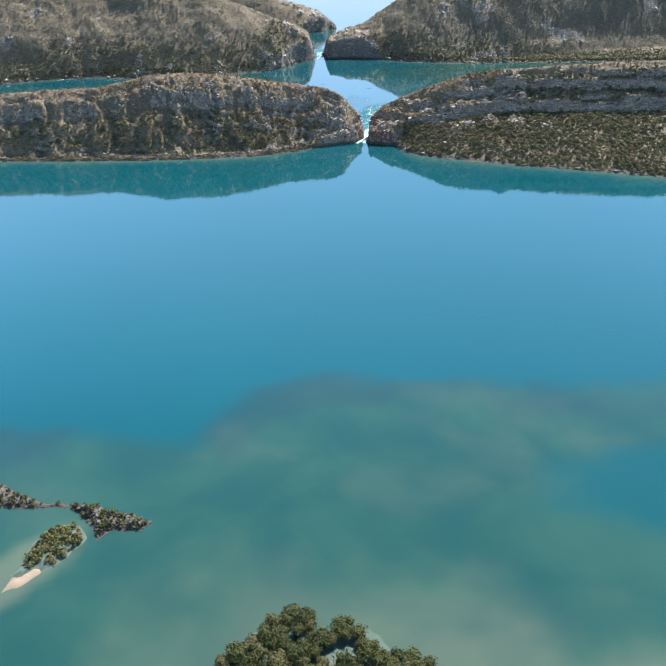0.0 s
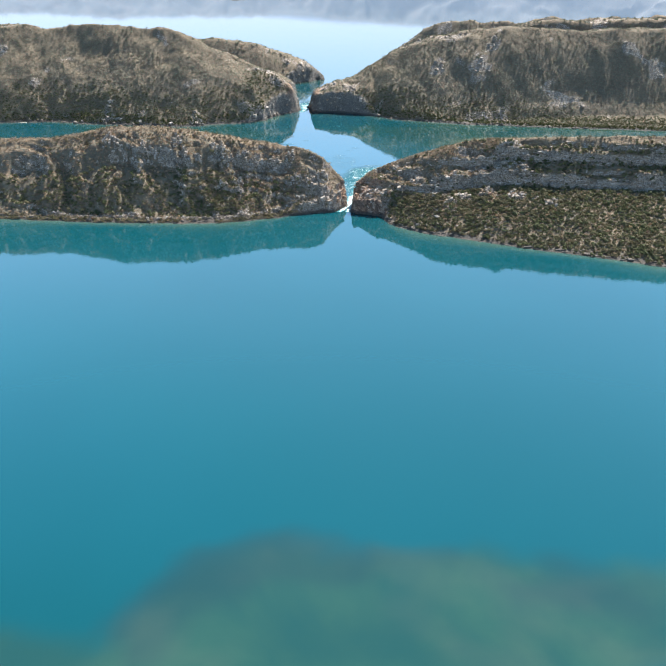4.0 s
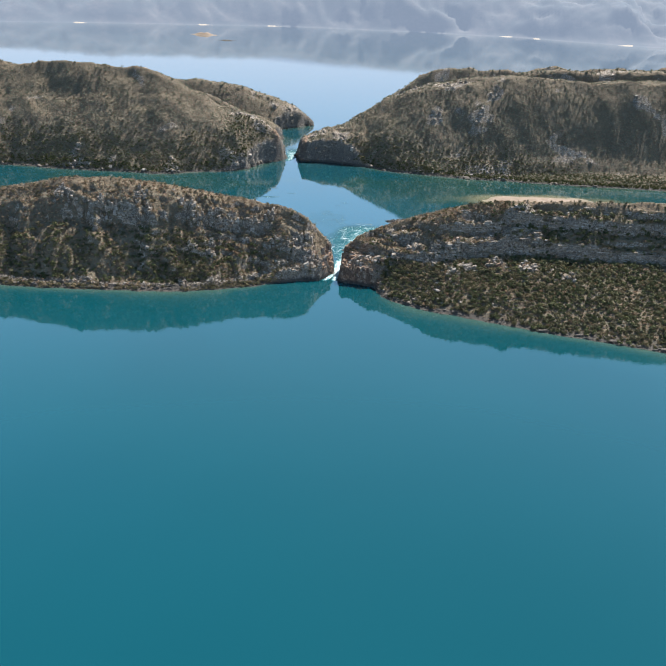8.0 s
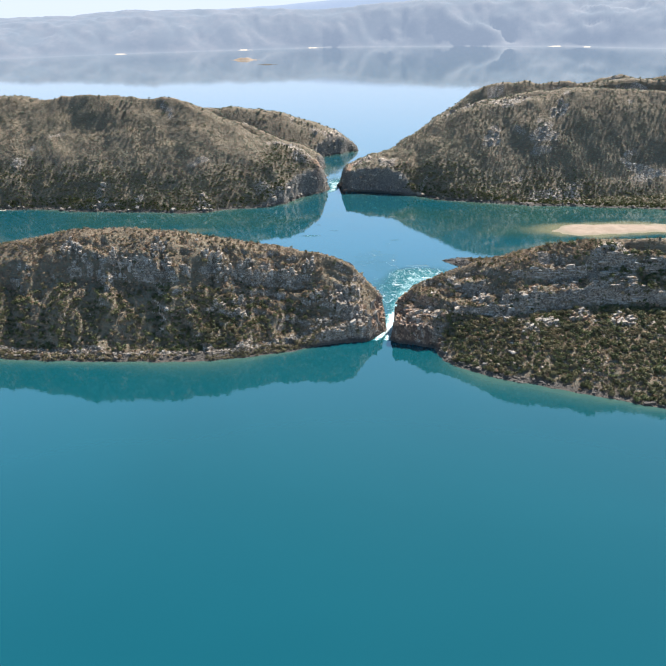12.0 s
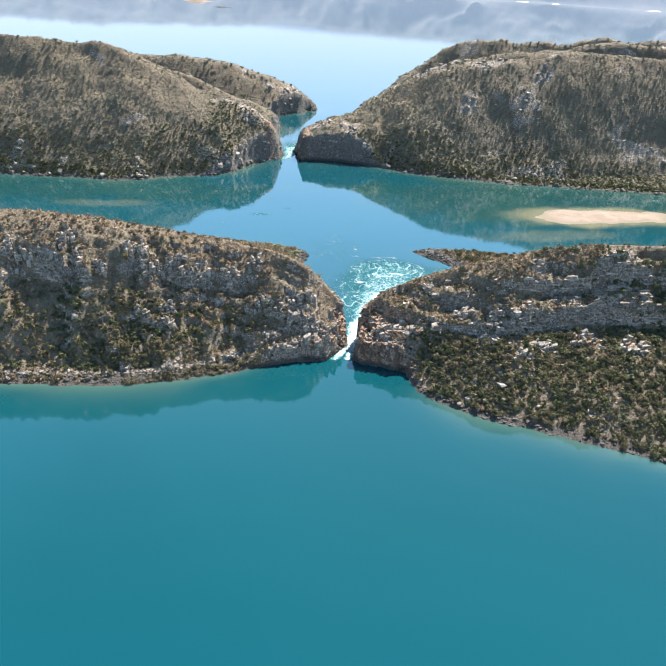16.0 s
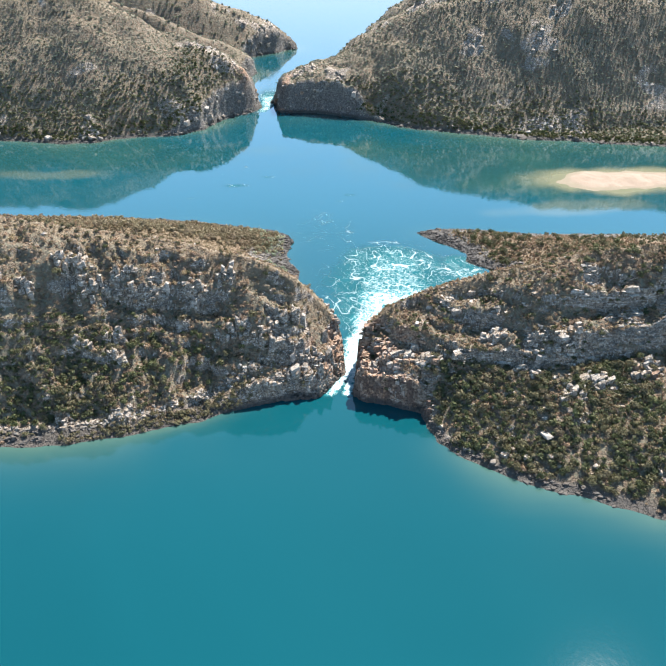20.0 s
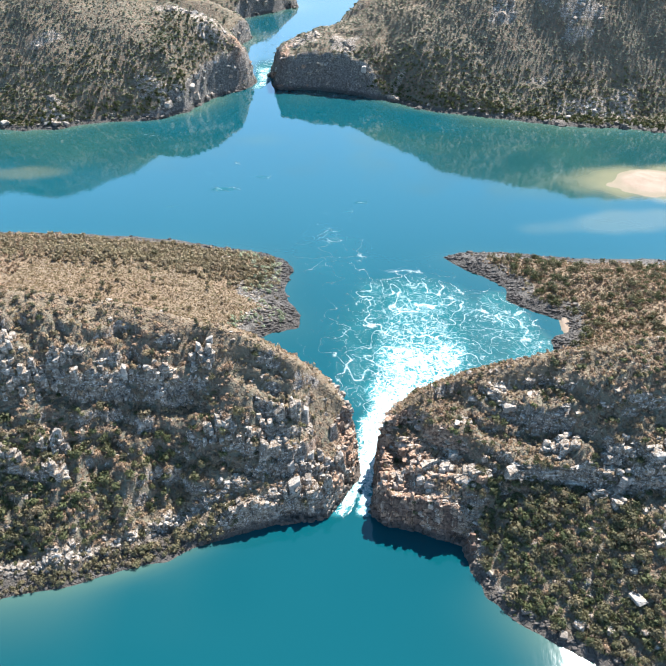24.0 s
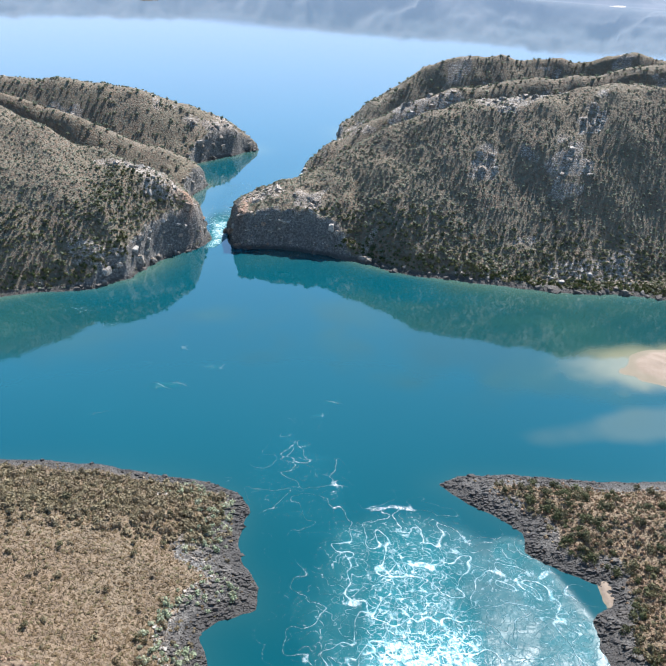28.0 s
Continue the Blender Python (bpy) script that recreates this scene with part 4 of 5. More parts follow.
def shaped_isle(name, outline, rise, height, material, label, category, seed, rock):
    """A low islet with a shoreline of its own: rise is the metres from the shore over which it gains its height."""
    px, py = [p[0] for p in outline], [p[1] for p in outline]
    xs, ys = np.arange(min(px) - 8, max(px) + 8, 0.8), np.arange(min(py) - 8, max(py) + 8, 0.8)
    X, Y = np.meshgrid(xs, ys)
    d = shore_distance(X + 1.3 * fbm(X, Y, 7, 3, seed), Y + 1.3 * fbm(X, Y, 7, 3, seed + 1), outline)
    h = height * smooth(0, rise, d) * (1 + 0.3 * fbm(X, Y, 5, 3, seed + 3)) + 0.2 * np.minimum(d, 0)
    flat = 0 * X
    me = grid_mesh(name, xs, ys, h, d > -4, material, {"rock": rock + flat, "dry": 0.6 + flat, "rust": flat, "tide": 1.0 + flat})
    ob = tagged(new(name, me), label, category, kind="structure")
    return {"ob": ob, "xs": xs, "ys": ys, "h": h, "d": d, "rock": rock + flat, "dry": 0.5 + flat, "slope": flat, "yc": Y, "broken": flat}


spit_1 = shaped_isle("islet_1", [(-290, 338), (-216, 324), (-183, 311), (-169, 302), (-155, 296), (-141, 294), (-142, 291), (-154, 292), (-164, 291), (-180, 292), (-230, 302), (-290, 318)],
                     4, 2.2, LAND, "dark rocky spit with low shrubs, tapering to a point", "islet", 511, 1.0)
spit_2 = shaped_isle("islet_2", [(-144, 294), (-128, 292), (-110, 286), (-97, 279), (-100, 273), (-114, 274), (-121, 268), (-129, 281)],
                     4, 2.6, LAND, "dark rock islet with green shrubs", "islet", 517, 0.9)
spit_3 = shaped_isle("islet_3", [(-149, 275), (-141, 280), (-131, 279), (-126, 269), (-131, 257), (-140, 248), (-151, 241), (-154, 247), (-152, 260)],
                     5, 1.7, SILT, "sandy islet covered with mangrove shrubs", "islet", 523, 0.0)
shaped_isle("sand_spit", [(-155, 236), (-153, 246), (-146, 253), (-139, 252), (-141, 247), (-148, 241)], 3, 0.9, SAND, "narrow sand tail beside a mangrove islet", "sandbank", 527, 0.0)
spit_4 = low_isle("islet_4", -10, 178, 42, 31, 0, 0.8, SILT, "sandy islet under a grove of mangroves", "islet", 531, 1.0)
low_isle("far_islet", -528, 4020, 58, 26, -5, 9, SAND, "small tan islet far out in the bay", "islet", 541, 6.0)
low_isle("far_reef", -400, 3730, 42, 14, -10, 3, LAND, "low dark reef far out in the bay", "islet", 547, 5.0, 1.0)
for cx, a in ((-1262, 52), (-640, 40), (-285, 50), (985, 48), (1120, 34), (1500, 55)):
    low_isle("far_beach", cx, float(far_shore(cx)) + 25 * float(fbm(np.array([float(cx)]), np.array([0.0]), 260, 4, 301)[0]) - 2, a, 11, 0, 3, PALE_SAND, "thin white beach at the foot of distant hills", "beach", 551 + a, 6.0)

low_isle("beach", 124, 1071, 9, 3.0, 100, 1.0, SAND, "small pale sand beach between shore rocks", "beach", 561, 0.6)
low_isle("beach", 145, 1036, 10, 3.4, 80, 1.0, SAND, "small pale sand beach between shore rocks", "beach", 563, 0.6)
low_isle("beach", -448, 1331, 22, 4, 8, 1.6, PINK_SAND, "pinkish sand beach below the scrubby hill", "beach", 567, 1.2)


# ---- rocks ----
rng = np.random.default_rng(7)


def hull_block(seed, squash):
    """One angular block of broken quartzite, about 1 m across, as arrays and as a mesh."""
    r = np.random.default_rng(seed)
    bm = bmesh.new()
    for sx in (-1, 1):
        for sy in (-1, 1):
            for sz in (-1, 1):
                c = np.array([sx, sy, sz * squash]) * 0.5 + r.normal(0, 0.11, 3)
                if r.random() < 0.55:
                    bm.verts.new(c * np.array([0.72, 1, 1]))
                    bm.verts.new(c * np.array([1, 0.72, 0.95]))
                else:
                    bm.verts.new(c)
    for k in range(9):  # knobs on the faces
        way = r.normal(0, 1, 3)
        way = way / np.abs(way).max()
        bm.verts.new(way * np.array([0.5, 0.5, 0.5 * squash]) * r.uniform(0.92, 1.16))
    done = bmesh.ops.convex_hull(bm, input=bm.verts)
    bmesh.ops.delete(bm, geom=[g for g in done["geom_interior"] if isinstance(g, bmesh.types.BMVert)], context="VERTS")
    bmesh.ops.triangulate(bm, faces=bm.faces)
    bm.verts.ensure_lookup_table()
    v = np.array([list(q.co) for q in bm.verts])
    f = np.array([[q.index for q in p.verts] for p in bm.faces])
    bm.free()
    return v, f


BLOCKS = [hull_block(900 + k, s) for k, s in enumerate((1.0, 0.8, 0.6, 0.45, 1.3, 0.9, 0.5, 0.7, 1.1, 0.38))]


def turns(n, tilt, r):
    """Random turns about z with a little tilt, as n matrices."""
    a, b, c = r.uniform(0, 2 * np.pi, n), r.normal(0, tilt, n), r.normal(0, tilt, n)
    ca, sa, cb, sb, cc, sc = np.cos(a), np.sin(a), np.cos(b), np.sin(b), np.cos(c), np.sin(c)
    z, o = np.zeros(n), np.ones(n)
    rz = np.stack([ca, -sa, z, sa, ca, z, z, z, o], -1).reshape(-1, 3, 3)
    rx = np.stack([o, z, z, z, cb, -sb, z, sb, cb], -1).reshape(-1, 3, 3)
    ry = np.stack([cc, z, sc, z, o, z, -sc, z, cc], -1).reshape(-1, 3, 3)
    return rx @ ry @ rz


def joined(name, templates, pick, places, sizes, spin, material, parent, label, tint=None, flat=True):
    """Many pieces as one mesh: template pick[i], turned by spin[i], scaled by sizes[i], at places[i]."""
    verts, faces, tints, base = [], [], [], 0
    for k, (v, f) in enumerate(templates):
        own = np.nonzero(pick == k)[0]
        if not len(own):
            continue
        w = np.einsum("nij,vj->nvi", spin[own], v) * sizes[own][:, None, :] + places[own][:, None, :]
        verts.append(w.reshape(-1, 3))
        faces.append((f[None] + (base + np.arange(len(own)) * len(v))[:, None, None]).reshape(-1, f.shape[1]))
        if tint is not None:
            tints.append(np.repeat(tint[own], len(v)))
        base += len(own) * len(v)
    me = mesh_of(name, np.concatenate(verts), np.concatenate(faces), material, {"tint": np.concatenate(tints)} if tints else None, flat)
    return part(name, me, parent, label, "stuff")


def strew(land, n, x0, x1, y0, y1, chance, small, large, seed):
    """Random places on a land, kept by chance(x, y, ...), with sizes that are mostly small."""
    r = np.random.default_rng(seed)
    x, y = r.uniform(x0, x1, n), r.uniform(y0, y1, n)
    q = {k: at(land, k, x, y) for k in ("h", "d", "rock", "dry", "slope", "yc", "broken")}
    keep = (q["h"] > 0.1) & (r.random(n) < chance(x, y, q))
    x, y, q = x[keep], y[keep], {k: v[keep] for k, v in q.items()}
    size = small + (large - small) * r.random(len(x)) ** 4.5
    return x, y, q, size


BLOCK_MESHES = {}


def block_mesh(k, red):
    if (k, red) not in BLOCK_MESHES:
        v, f = BLOCKS[k]
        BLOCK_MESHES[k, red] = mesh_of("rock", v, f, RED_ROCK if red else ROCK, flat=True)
    return BLOCK_MESHES[k, red]


def bouldery(land, n, box, chance, small, large, seed, rust, singles, tilt=0.25, tall=1.0, stone=None):
    """Boulders of a headland: the largest near the gap as parts of their own, the rest as one part."""
    x, y, q, size = strew(land, n, *box, chance, small, large, seed)
    r = np.random.default_rng(seed + 1)
    m = len(x)
    pick = r.integers(0, len(BLOCKS), m)
    sizes = size[:, None] * np.stack([r.uniform(0.75, 1.35, m), r.uniform(0.75, 1.35, m), r.uniform(0.7, 1.15, m) * tall], -1)
    places = np.stack([x, y, q["h"] - 0.06 * size], -1)
    spin = turns(m, tilt, r)
    red = r.random(m) < rust(x, y)
    order = np.argsort(-size)
    alone = np.zeros(m, bool)
    alone[order[:singles]] = True
    for i in order[:singles]:
        ob = part("rock", block_mesh(int(pick[i]), bool(red[i])), land["ob"])
        ob.matrix_basis = Matrix.LocRotScale(Vector(places[i]), Matrix(spin[i].tolist()).to_quaternion(), Vector(sizes[i]))
    for colour, material, label in ((False, stone or ROCK, "dark tide-stained rock slabs" if stone else "broken grey and white quartzite blocks"), (True, RED_ROCK, "rust-red quartzite blocks")):
        w = ~alone & (red == colour)
        if w.any():
            joined("rocks", BLOCKS, pick[w], places[w], sizes[w], spin[w], material, land["ob"], label)


def grove_of(x, y):
    return smooth(0.0, 0.4, fbm(x, y, 14, 3, 745))


def at_left_gap(x, y):
    return 0.7 * smooth(19, 8, np.hypot(x - 29, (y - 925) * 0.75))


def at_right_gap(x, y):
    return 0.9 * smooth(30, 12, np.hypot(x - 41, (y - 915) * 0.75))


def never(x, y):
    return 0 * x


def spread_blocks(land, places, sizes, spin, pick, red, singles, stone, alone_by):
    """Blocks of a headland: those picked out first by alone_by as parts of their own, the rest joined."""
    alone = np.zeros(len(places), bool)
    order = np.argsort(alone_by)[:singles]
    alone[order] = True
    for i in order:
        ob = part("rock", block_mesh(int(pick[i]), bool(red[i])), land["ob"])
        ob.matrix_basis = Matrix.LocRotScale(Vector(places[i]), Matrix(spin[i].tolist()).to_quaternion(), Vector(sizes[i]))
    for colour, material, label in ((False, stone, "jointed outcrops of grey and white quartzite"), (True, RED_ROCK, "jointed outcrops of rust-red quartzite")):
        w = ~alone & (red == colour)
        if w.any():
            joined("outcrop", BLOCKS, pick[w], places[w], sizes[w], spin[w], material, land["ob"], label)


def bedded(land, box, cell, chance, grain, tilt, tall, proud, seed, rust, singles, gap, stone=None, long=1.0, stray=0.16):
    """Outcrops: blocks packed side by side along the joints of the rock, some standing proud of others."""
    r = np.random.default_rng(seed)
    gx, gy = np.meshgrid(np.arange(box[0], box[1], cell), np.arange(box[2], box[3], cell))
    x, y = gx.ravel() + r.uniform(-0.42, 0.42, gx.size) * cell, gy.ravel() + r.uniform(-0.42, 0.42, gx.size) * cell
    q = {k: at(land, k, x, y) for k in ("h", "d", "rock", "dry", "slope", "yc", "broken")}
    keep = (q["h"] > 0.2) & (r.random(len(x)) < chance(x, y, q))
    x, y, h = x[keep], y[keep], q["h"][keep]
    n = len(x)
    stand, _ = blocks(x, y, 5.5, seed)
    own = r.random(n) ** 2.6
    size = cell * (0.55 + 1.0 * own)
    sizes = np.stack([size * r.uniform(0.9, 1.7, n) * long, size * r.uniform(0.8, 1.2, n), size * r.uniform(0.8, 1.3, n) * tall], -1)
    a = np.radians(grain) + r.normal(0, stray, n)
    ca, sa, z, o = np.cos(a), np.sin(a), np.zeros(n), np.ones(n)
    flat_turn = np.stack([ca, -sa, z, sa, ca, z, z, z, o], -1).reshape(-1, 3, 3)
    b, g = r.normal(0, tilt, n), r.normal(0, tilt, n)
    tip = np.stack([o, z, g, z, o, b, -g, -b, o], -1).reshape(-1, 3, 3)
    places = np.stack([x, y, h - 0.15 * size + proud * (stand - 0.45) * 1.6 + 0.3 * proud * r.normal(0, 1, n)], -1)
    red = r.random(n) < rust(x, y)
    spread_blocks(land, places, sizes, flat_turn @ tip, r.integers(0, len(BLOCKS), n), red, singles, stone or ROCK, np.hypot(x - gap[0], y - gap[1]))


def wall_blocks(land, line, top, seed, rust, stone):
    """Slabs on the sheer faces over the water, course upon course along a line of the shore."""
    r = np.random.default_rng(seed)
    places, turnsof = [], []
    for (ax, ay), (bx, by) in zip(line, line[1:]):
        length = math.hypot(bx - ax, by - ay)
        nx, ny = -(by - ay) / length, (bx - ax) / length
        for u in np.arange(0, length, 1.25):
            foot = 0.25
            while foot < top * r.uniform(0.8, 1.05):
                inset = 0.3 + 2.4 * math.sqrt(foot / 16.0) * 0.8 + r.normal(0, 0.35)
                v = u + r.uniform(-0.5, 0.5)
                places.append((ax + (bx - ax) * v / length + nx * inset, ay + (by - ay) * v / length + ny * inset, foot + r.uniform(-0.3, 0.3)))
                turnsof.append(math.atan2(by - ay, bx - ax) + r.normal(0, 0.14))
                foot += r.uniform(1.0, 1.9)
    places, a = np.array(places), np.array(turnsof)
    n = len(places)
    ground = at(land, "h", places[:, 0], places[:, 1])
    ok = (places[:, 2] < ground + 1.5) & (places[:, 2] > ground - 7)
    z, o = np.zeros(n), np.ones(n)
    spin = np.stack([np.cos(a), -np.sin(a), z, np.sin(a), np.cos(a), z, z, z, o], -1).reshape(-1, 3, 3)
    sizes = np.stack([r.uniform(1.1, 2.4, n), r.uniform(1.1, 1.9, n), r.uniform(1.6, 3.6, n)], -1)
    red = (r.random(n) < rust(places[:, 0], places[:, 1])) & (places[:, 2] > 1.2)
    w = ok
    spread_blocks(land, places[w], sizes[w], spin[w], r.integers(0, len(BLOCKS), n)[w], red[w], 60, stone, places[w][:, 2])


# outcrops on the faces and crests
def ragged(x, y, q, seed, low=0.42, high=0.70):
    return smooth(low, high, q["rock"] + 0.30 * fbm(x, y, 7, 3, seed)) * (q["d"] > 2.5) * (y < q["yc"] + 11)


bedded(left_land, (-120, 30, 866, 970), 0.95, lambda x, y, q: ragged(x, y, q, 615) * 0.42, 12, 0.16, 1.1, 0.8, 601, at_left_gap, 120, (12, 915))
bedded(left_land, (-120, 30, 866, 970), 2.3, lambda x, y, q: ragged(x, y, q, 616, 0.55, 0.8) * (q["d"] > 2) * (x > -24) * 0.5, 12, 0.10, 2.3, 1.7, 604, at_left_gap, 120, (10, 918))
bedded(left_land, (-640, -120, 866, 970), 1.7, lambda x, y, q: ragged(x, y, q, 618) * 0.7, 12, 0.12, 1.2, 0.9, 603, never, 0, (0, 0))
bedded(right_land, (34, 190, 830, 962), 0.95, lambda x, y, q: ragged(x, y, q, 617) * 0.5, -4, 0.08, 0.5, 0.5, 621, at_right_gap, 120, (48, 912), long=1.9)
bedded(right_land, (34, 190, 830, 962), 1.8, lambda x, y, q: ragged(x, y, q, 620, 0.45, 0.7) * (q["d"] > 4) * 0.5, -4, 0.05, 0.85, 0.9, 624, at_right_gap, 120, (55, 910), long=1.35)
bedded(right_land, (190, 560, 660, 962), 2.3, lambda x, y, q: ragged(x, y, q, 622) * 0.6, -4, 0.06, 0.5, 0.8, 623, never, 0, (0, 0), long=1.9)
def crag(land, x, y, width, height, seed, red=0.0, slab=1.0):
    """A crag standing out of the slope: tall jointed columns side by side, the middle ones highest."""
    r = np.random.default_rng(seed)
    n = int(width * 2.2)
    u = r.uniform(-0.5, 0.5, n)
    px, py = x + u * width, y + r.normal(0, 0.16, n) * width
    tall = height * (1 - 1.2 * np.abs(u)) * r.uniform(0.5, 1.1, n)
    wide = r.uniform(1.1, 2.6, n)
    h = at(land, "h", px, py)
    a, z, o = r.normal(0.1, 0.25, n), np.zeros(n), np.ones(n)
    spin = np.stack([np.cos(a), -np.sin(a), z, np.sin(a), np.cos(a), z, z, z, o], -1).reshape(-1, 3, 3)
    sizes = np.stack([wide * slab, wide * r.uniform(0.8, 1.2, n), np.minimum(tall * 1.2, wide * 2.2)], -1)
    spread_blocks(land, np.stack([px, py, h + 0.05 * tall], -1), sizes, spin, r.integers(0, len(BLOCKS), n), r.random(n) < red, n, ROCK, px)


LEFT_CRAGS = [(-108, 936, 16, 12), (-97, 932, 14, 11), (-85, 916, 11, 12), (-83, 908, 9, 8), (-101, 910, 10, 9), (-83, 936, 13, 9), (-47, 936, 12, 7), (-65, 935, 10, 7), (-32, 941, 9, 7),
              (-25, 920, 12, 8), (-8, 919, 14, 9), (4, 928, 12, 9), (12, 918, 12, 9), (-52, 925, 8, 6), (-150, 938, 14, 9), (-180, 930, 16, 10), (-128, 925, 9, 7), (-220, 935, 18, 10)]
RIGHT_CRAGS = [(40, 909, 9, 9), (47, 912, 12, 9), (59, 911, 13, 8), (70, 905, 12, 7), (101, 909, 12, 6), (116, 893, 15, 6), (135, 896, 14, 6), (147, 883, 16, 7), (171, 889, 15, 6), (133, 877, 12, 5), (120, 902, 10, 5), (200, 880, 18, 7), (235, 868, 18, 7)]
for k, (x, y, width, height) in enumerate(LEFT_CRAGS):
    crag(left_land, x, y, width, 0.8 * height, 660 + k)
for k, (x, y, width, height) in enumerate(RIGHT_CRAGS):
    crag(right_land, x, y, width, height, 690 + k, 0.6 if x < 50 else 0.05, 1.0 if x < 50 else 1.5)
wall_blocks(left_land, [(-20, 898), (-8, 901), (6, 903), (16, 905), (21, 913), (27, 924), (29, 934), (28, 945), (17, 962)], 13, 631, at_left_gap, ROCK)
wall_blocks(right_land, [(48, 953), (39, 942), (36, 930), (35, 918), (33, 907), (38, 901), (51, 898), (66, 891), (67, 884)], 15, 633, lambda x, y: 0.35 * at_right_gap(x, y), STAINED_SHADED)
# broken rock along the tide lines
bedded(left_land, (-60, 8, 975, 1125), 1.0, lambda x, y, q: smooth(0.5, 0.75, q["rock"] + 0.45 * fbm(x, y, 8, 4, 619)) * (y > q["yc"] + 15) * 0.75, 28, 0.3, 0.7, 0.6, 607, never, 0, (0, 0), DARK_ROCK, 1.3, 0.6)
bedded(right_land, (86, 170, 970, 1118), 1.0, lambda x, y, q: smooth(0.5, 0.75, q["rock"] + 0.45 * fbm(x, y, 8, 4, 619)) * (y > q["yc"] + 15) * 0.75, -38, 0.3, 0.7, 0.6, 627, never, 0, (0, 0), DARK_ROCK, 1.3, 0.6)
bouldery(left_land, 30000, (-420, 32, 862, 1140), lambda x, y, q: (q["d"] < 5) * 0.35, 0.3, 1.6, 605, never, 0, stone=DARK_ROCK)
bouldery(left_land, 40000, (-300, -8, 862, 918), lambda x, y, q: 0.9 * smooth(3.2, 1.0, np.abs(q["d"] - 10.5 - 2 * fbm(x, y, 20, 2, 620))), 0.5, 2.2, 606, never, 0)
bouldery(left_land, 12000, (-44, 2, 1005, 1098), lambda x, y, q: 0.8 * smooth(3.0, 0.8, np.abs(q["d"] - 17 - 3 * fbm(x, y, 15, 2, 628))), 0.3, 1.3, 608, never, 0)
bouldery(left_land, 9000, (-130, 30, 866, 975), lambda x, y, q: 0.05 + 0.25 * smooth(0.3, 0.7, q["rock"]), 0.4, 2.0, 602, at_left_gap, 0)
bouldery(right_land, 30000, (33, 420, 720, 1115), lambda x, y, q: (q["d"] < 5) * 0.35, 0.3, 1.6, 625, never, 0, stone=DARK_ROCK)
bouldery(right_land, 9000, (34, 190, 830, 965), lambda x, y, q: 0.05 + 0.25 * smooth(0.3, 0.7, q["rock"]), 0.4, 2.2, 622, at_right_gap, 0, 0.15, 0.8)
bouldery(far_left_land, 26000, (-560, 2, 1300, 1740), lambda x, y, q: 0.55 * smooth(0.35, 0.9, q["rock"]) + 0.5 * (q["d"] < 7), 0.8, 5.0, 641, lambda x, y: 0.5 * smooth(30, 10, np.hypot(x + 45, y - 1420)), 0)
bouldery(far_right_land, 26000, (-28, 560, 1290, 1660), lambda x, y, q: 0.5 * smooth(0.4, 0.95, q["rock"]) + 0.5 * (q["d"] < 7), 0.8, 5.0, 643, lambda x, y: 0.5 * smooth(40, 10, np.hypot(x + 15, y - 1420)), 0)
bouldery(right_land, 6000, (70, 260, 780, 900), lambda x, y, q: 0.5 * smooth(34, 42, q["yc"] - y) * grove_of(x, y), 0.4, 2.6, 629, never, 0, 0.2, 0.7)
for isle, seed in ((spit_1, 651), (spit_2, 653)):
    bouldery(isle, 3500, (isle["xs"][0], isle["xs"][-1], isle["ys"][0], isle["ys"][-1]), lambda x, y, q: 0.5 + 0 * x, 0.4, 1.8, seed, never, 0, stone=DARK_ROCK)


def lone_boulder(x, y, z, size, k, turn, label):
    ob = tagged(new("boulder", mesh_of("boulder", *BLOCKS[k], ROCK, flat=True)), label, "boulder", "pale boulders on the ridge")
    ob.matrix_basis = Matrix.LocRotScale((x, y, z), Euler((0.1, 0.15, radians(turn))), size)


lone_boulder(82.7, 902.3, at(right_land, "h", np.array([82.7]), np.array([902.3]))[0] + 1.2, (5.2, 4.2, 4.0), 5, 20, "large pale block perched on a ledge of the ridge")
for x, y, s, k in ((118, 859, 3.4, 3), (99, 855, 3.6, 6), (108, 852, 3.0, 2), (93, 852, 2.6, 7), (118, 850, 2.4, 3)):
    lone_boulder(x, y, at(right_land, "h", np.array([float(x)]), np.array([float(y)]))[0] + 0.8, (s * 1.2, s, s * 0.9), k, 37 * k, "pale sandstone slab among the scrub of the lower slope")


# ---- scrub and trees ----
def crown(n, lobes, leaf, flatness, seed):
    """A crown of n leaf clumps in a few uneven lobes, about 1 m in radius, foot at z = 0."""
    r = np.random.default_rng(seed)
    middle = np.stack([r.uniform(-0.55, 0.55, lobes), r.uniform(-0.55, 0.55, lobes), r.uniform(0.35, 0.95, lobes) * flatness], -1)
    reach = r.uniform(0.38, 0.62, lobes)
    k = r.integers(0, lobes, n)
    way = r.normal(0, 1, (n, 3))
    way[:, 2] = np.abs(way[:, 2]) * 0.9 - 0.25
    way /= np.linalg.norm(way, axis=1)[:, None]
    at_ = middle[k] + way * reach[k][:, None] * (r.uniform(0.3, 1.25, n) ** 0.5)[:, None] * np.array([1, 1, flatness])
    at_[:, 2] = np.maximum(at_[:, 2], 0.06)
    u = np.cross(way, r.normal(0, 1, (n, 3)))
    u /= np.linalg.norm(u, axis=1)[:, None]
    w = np.cross(way, u) + 0.45 * way * r.normal(0, 1, n)[:, None]
    s = leaf * r.uniform(0.6, 1.35, n)[:, None]
    tri = np.stack([at_ + u * s, at_ - u * s * 0.6 + w * s, at_ - u * s * 0.5 - w * s * 0.9], 1)
    return tri.reshape(-1, 3), np.arange(n * 3).reshape(-1, 3)


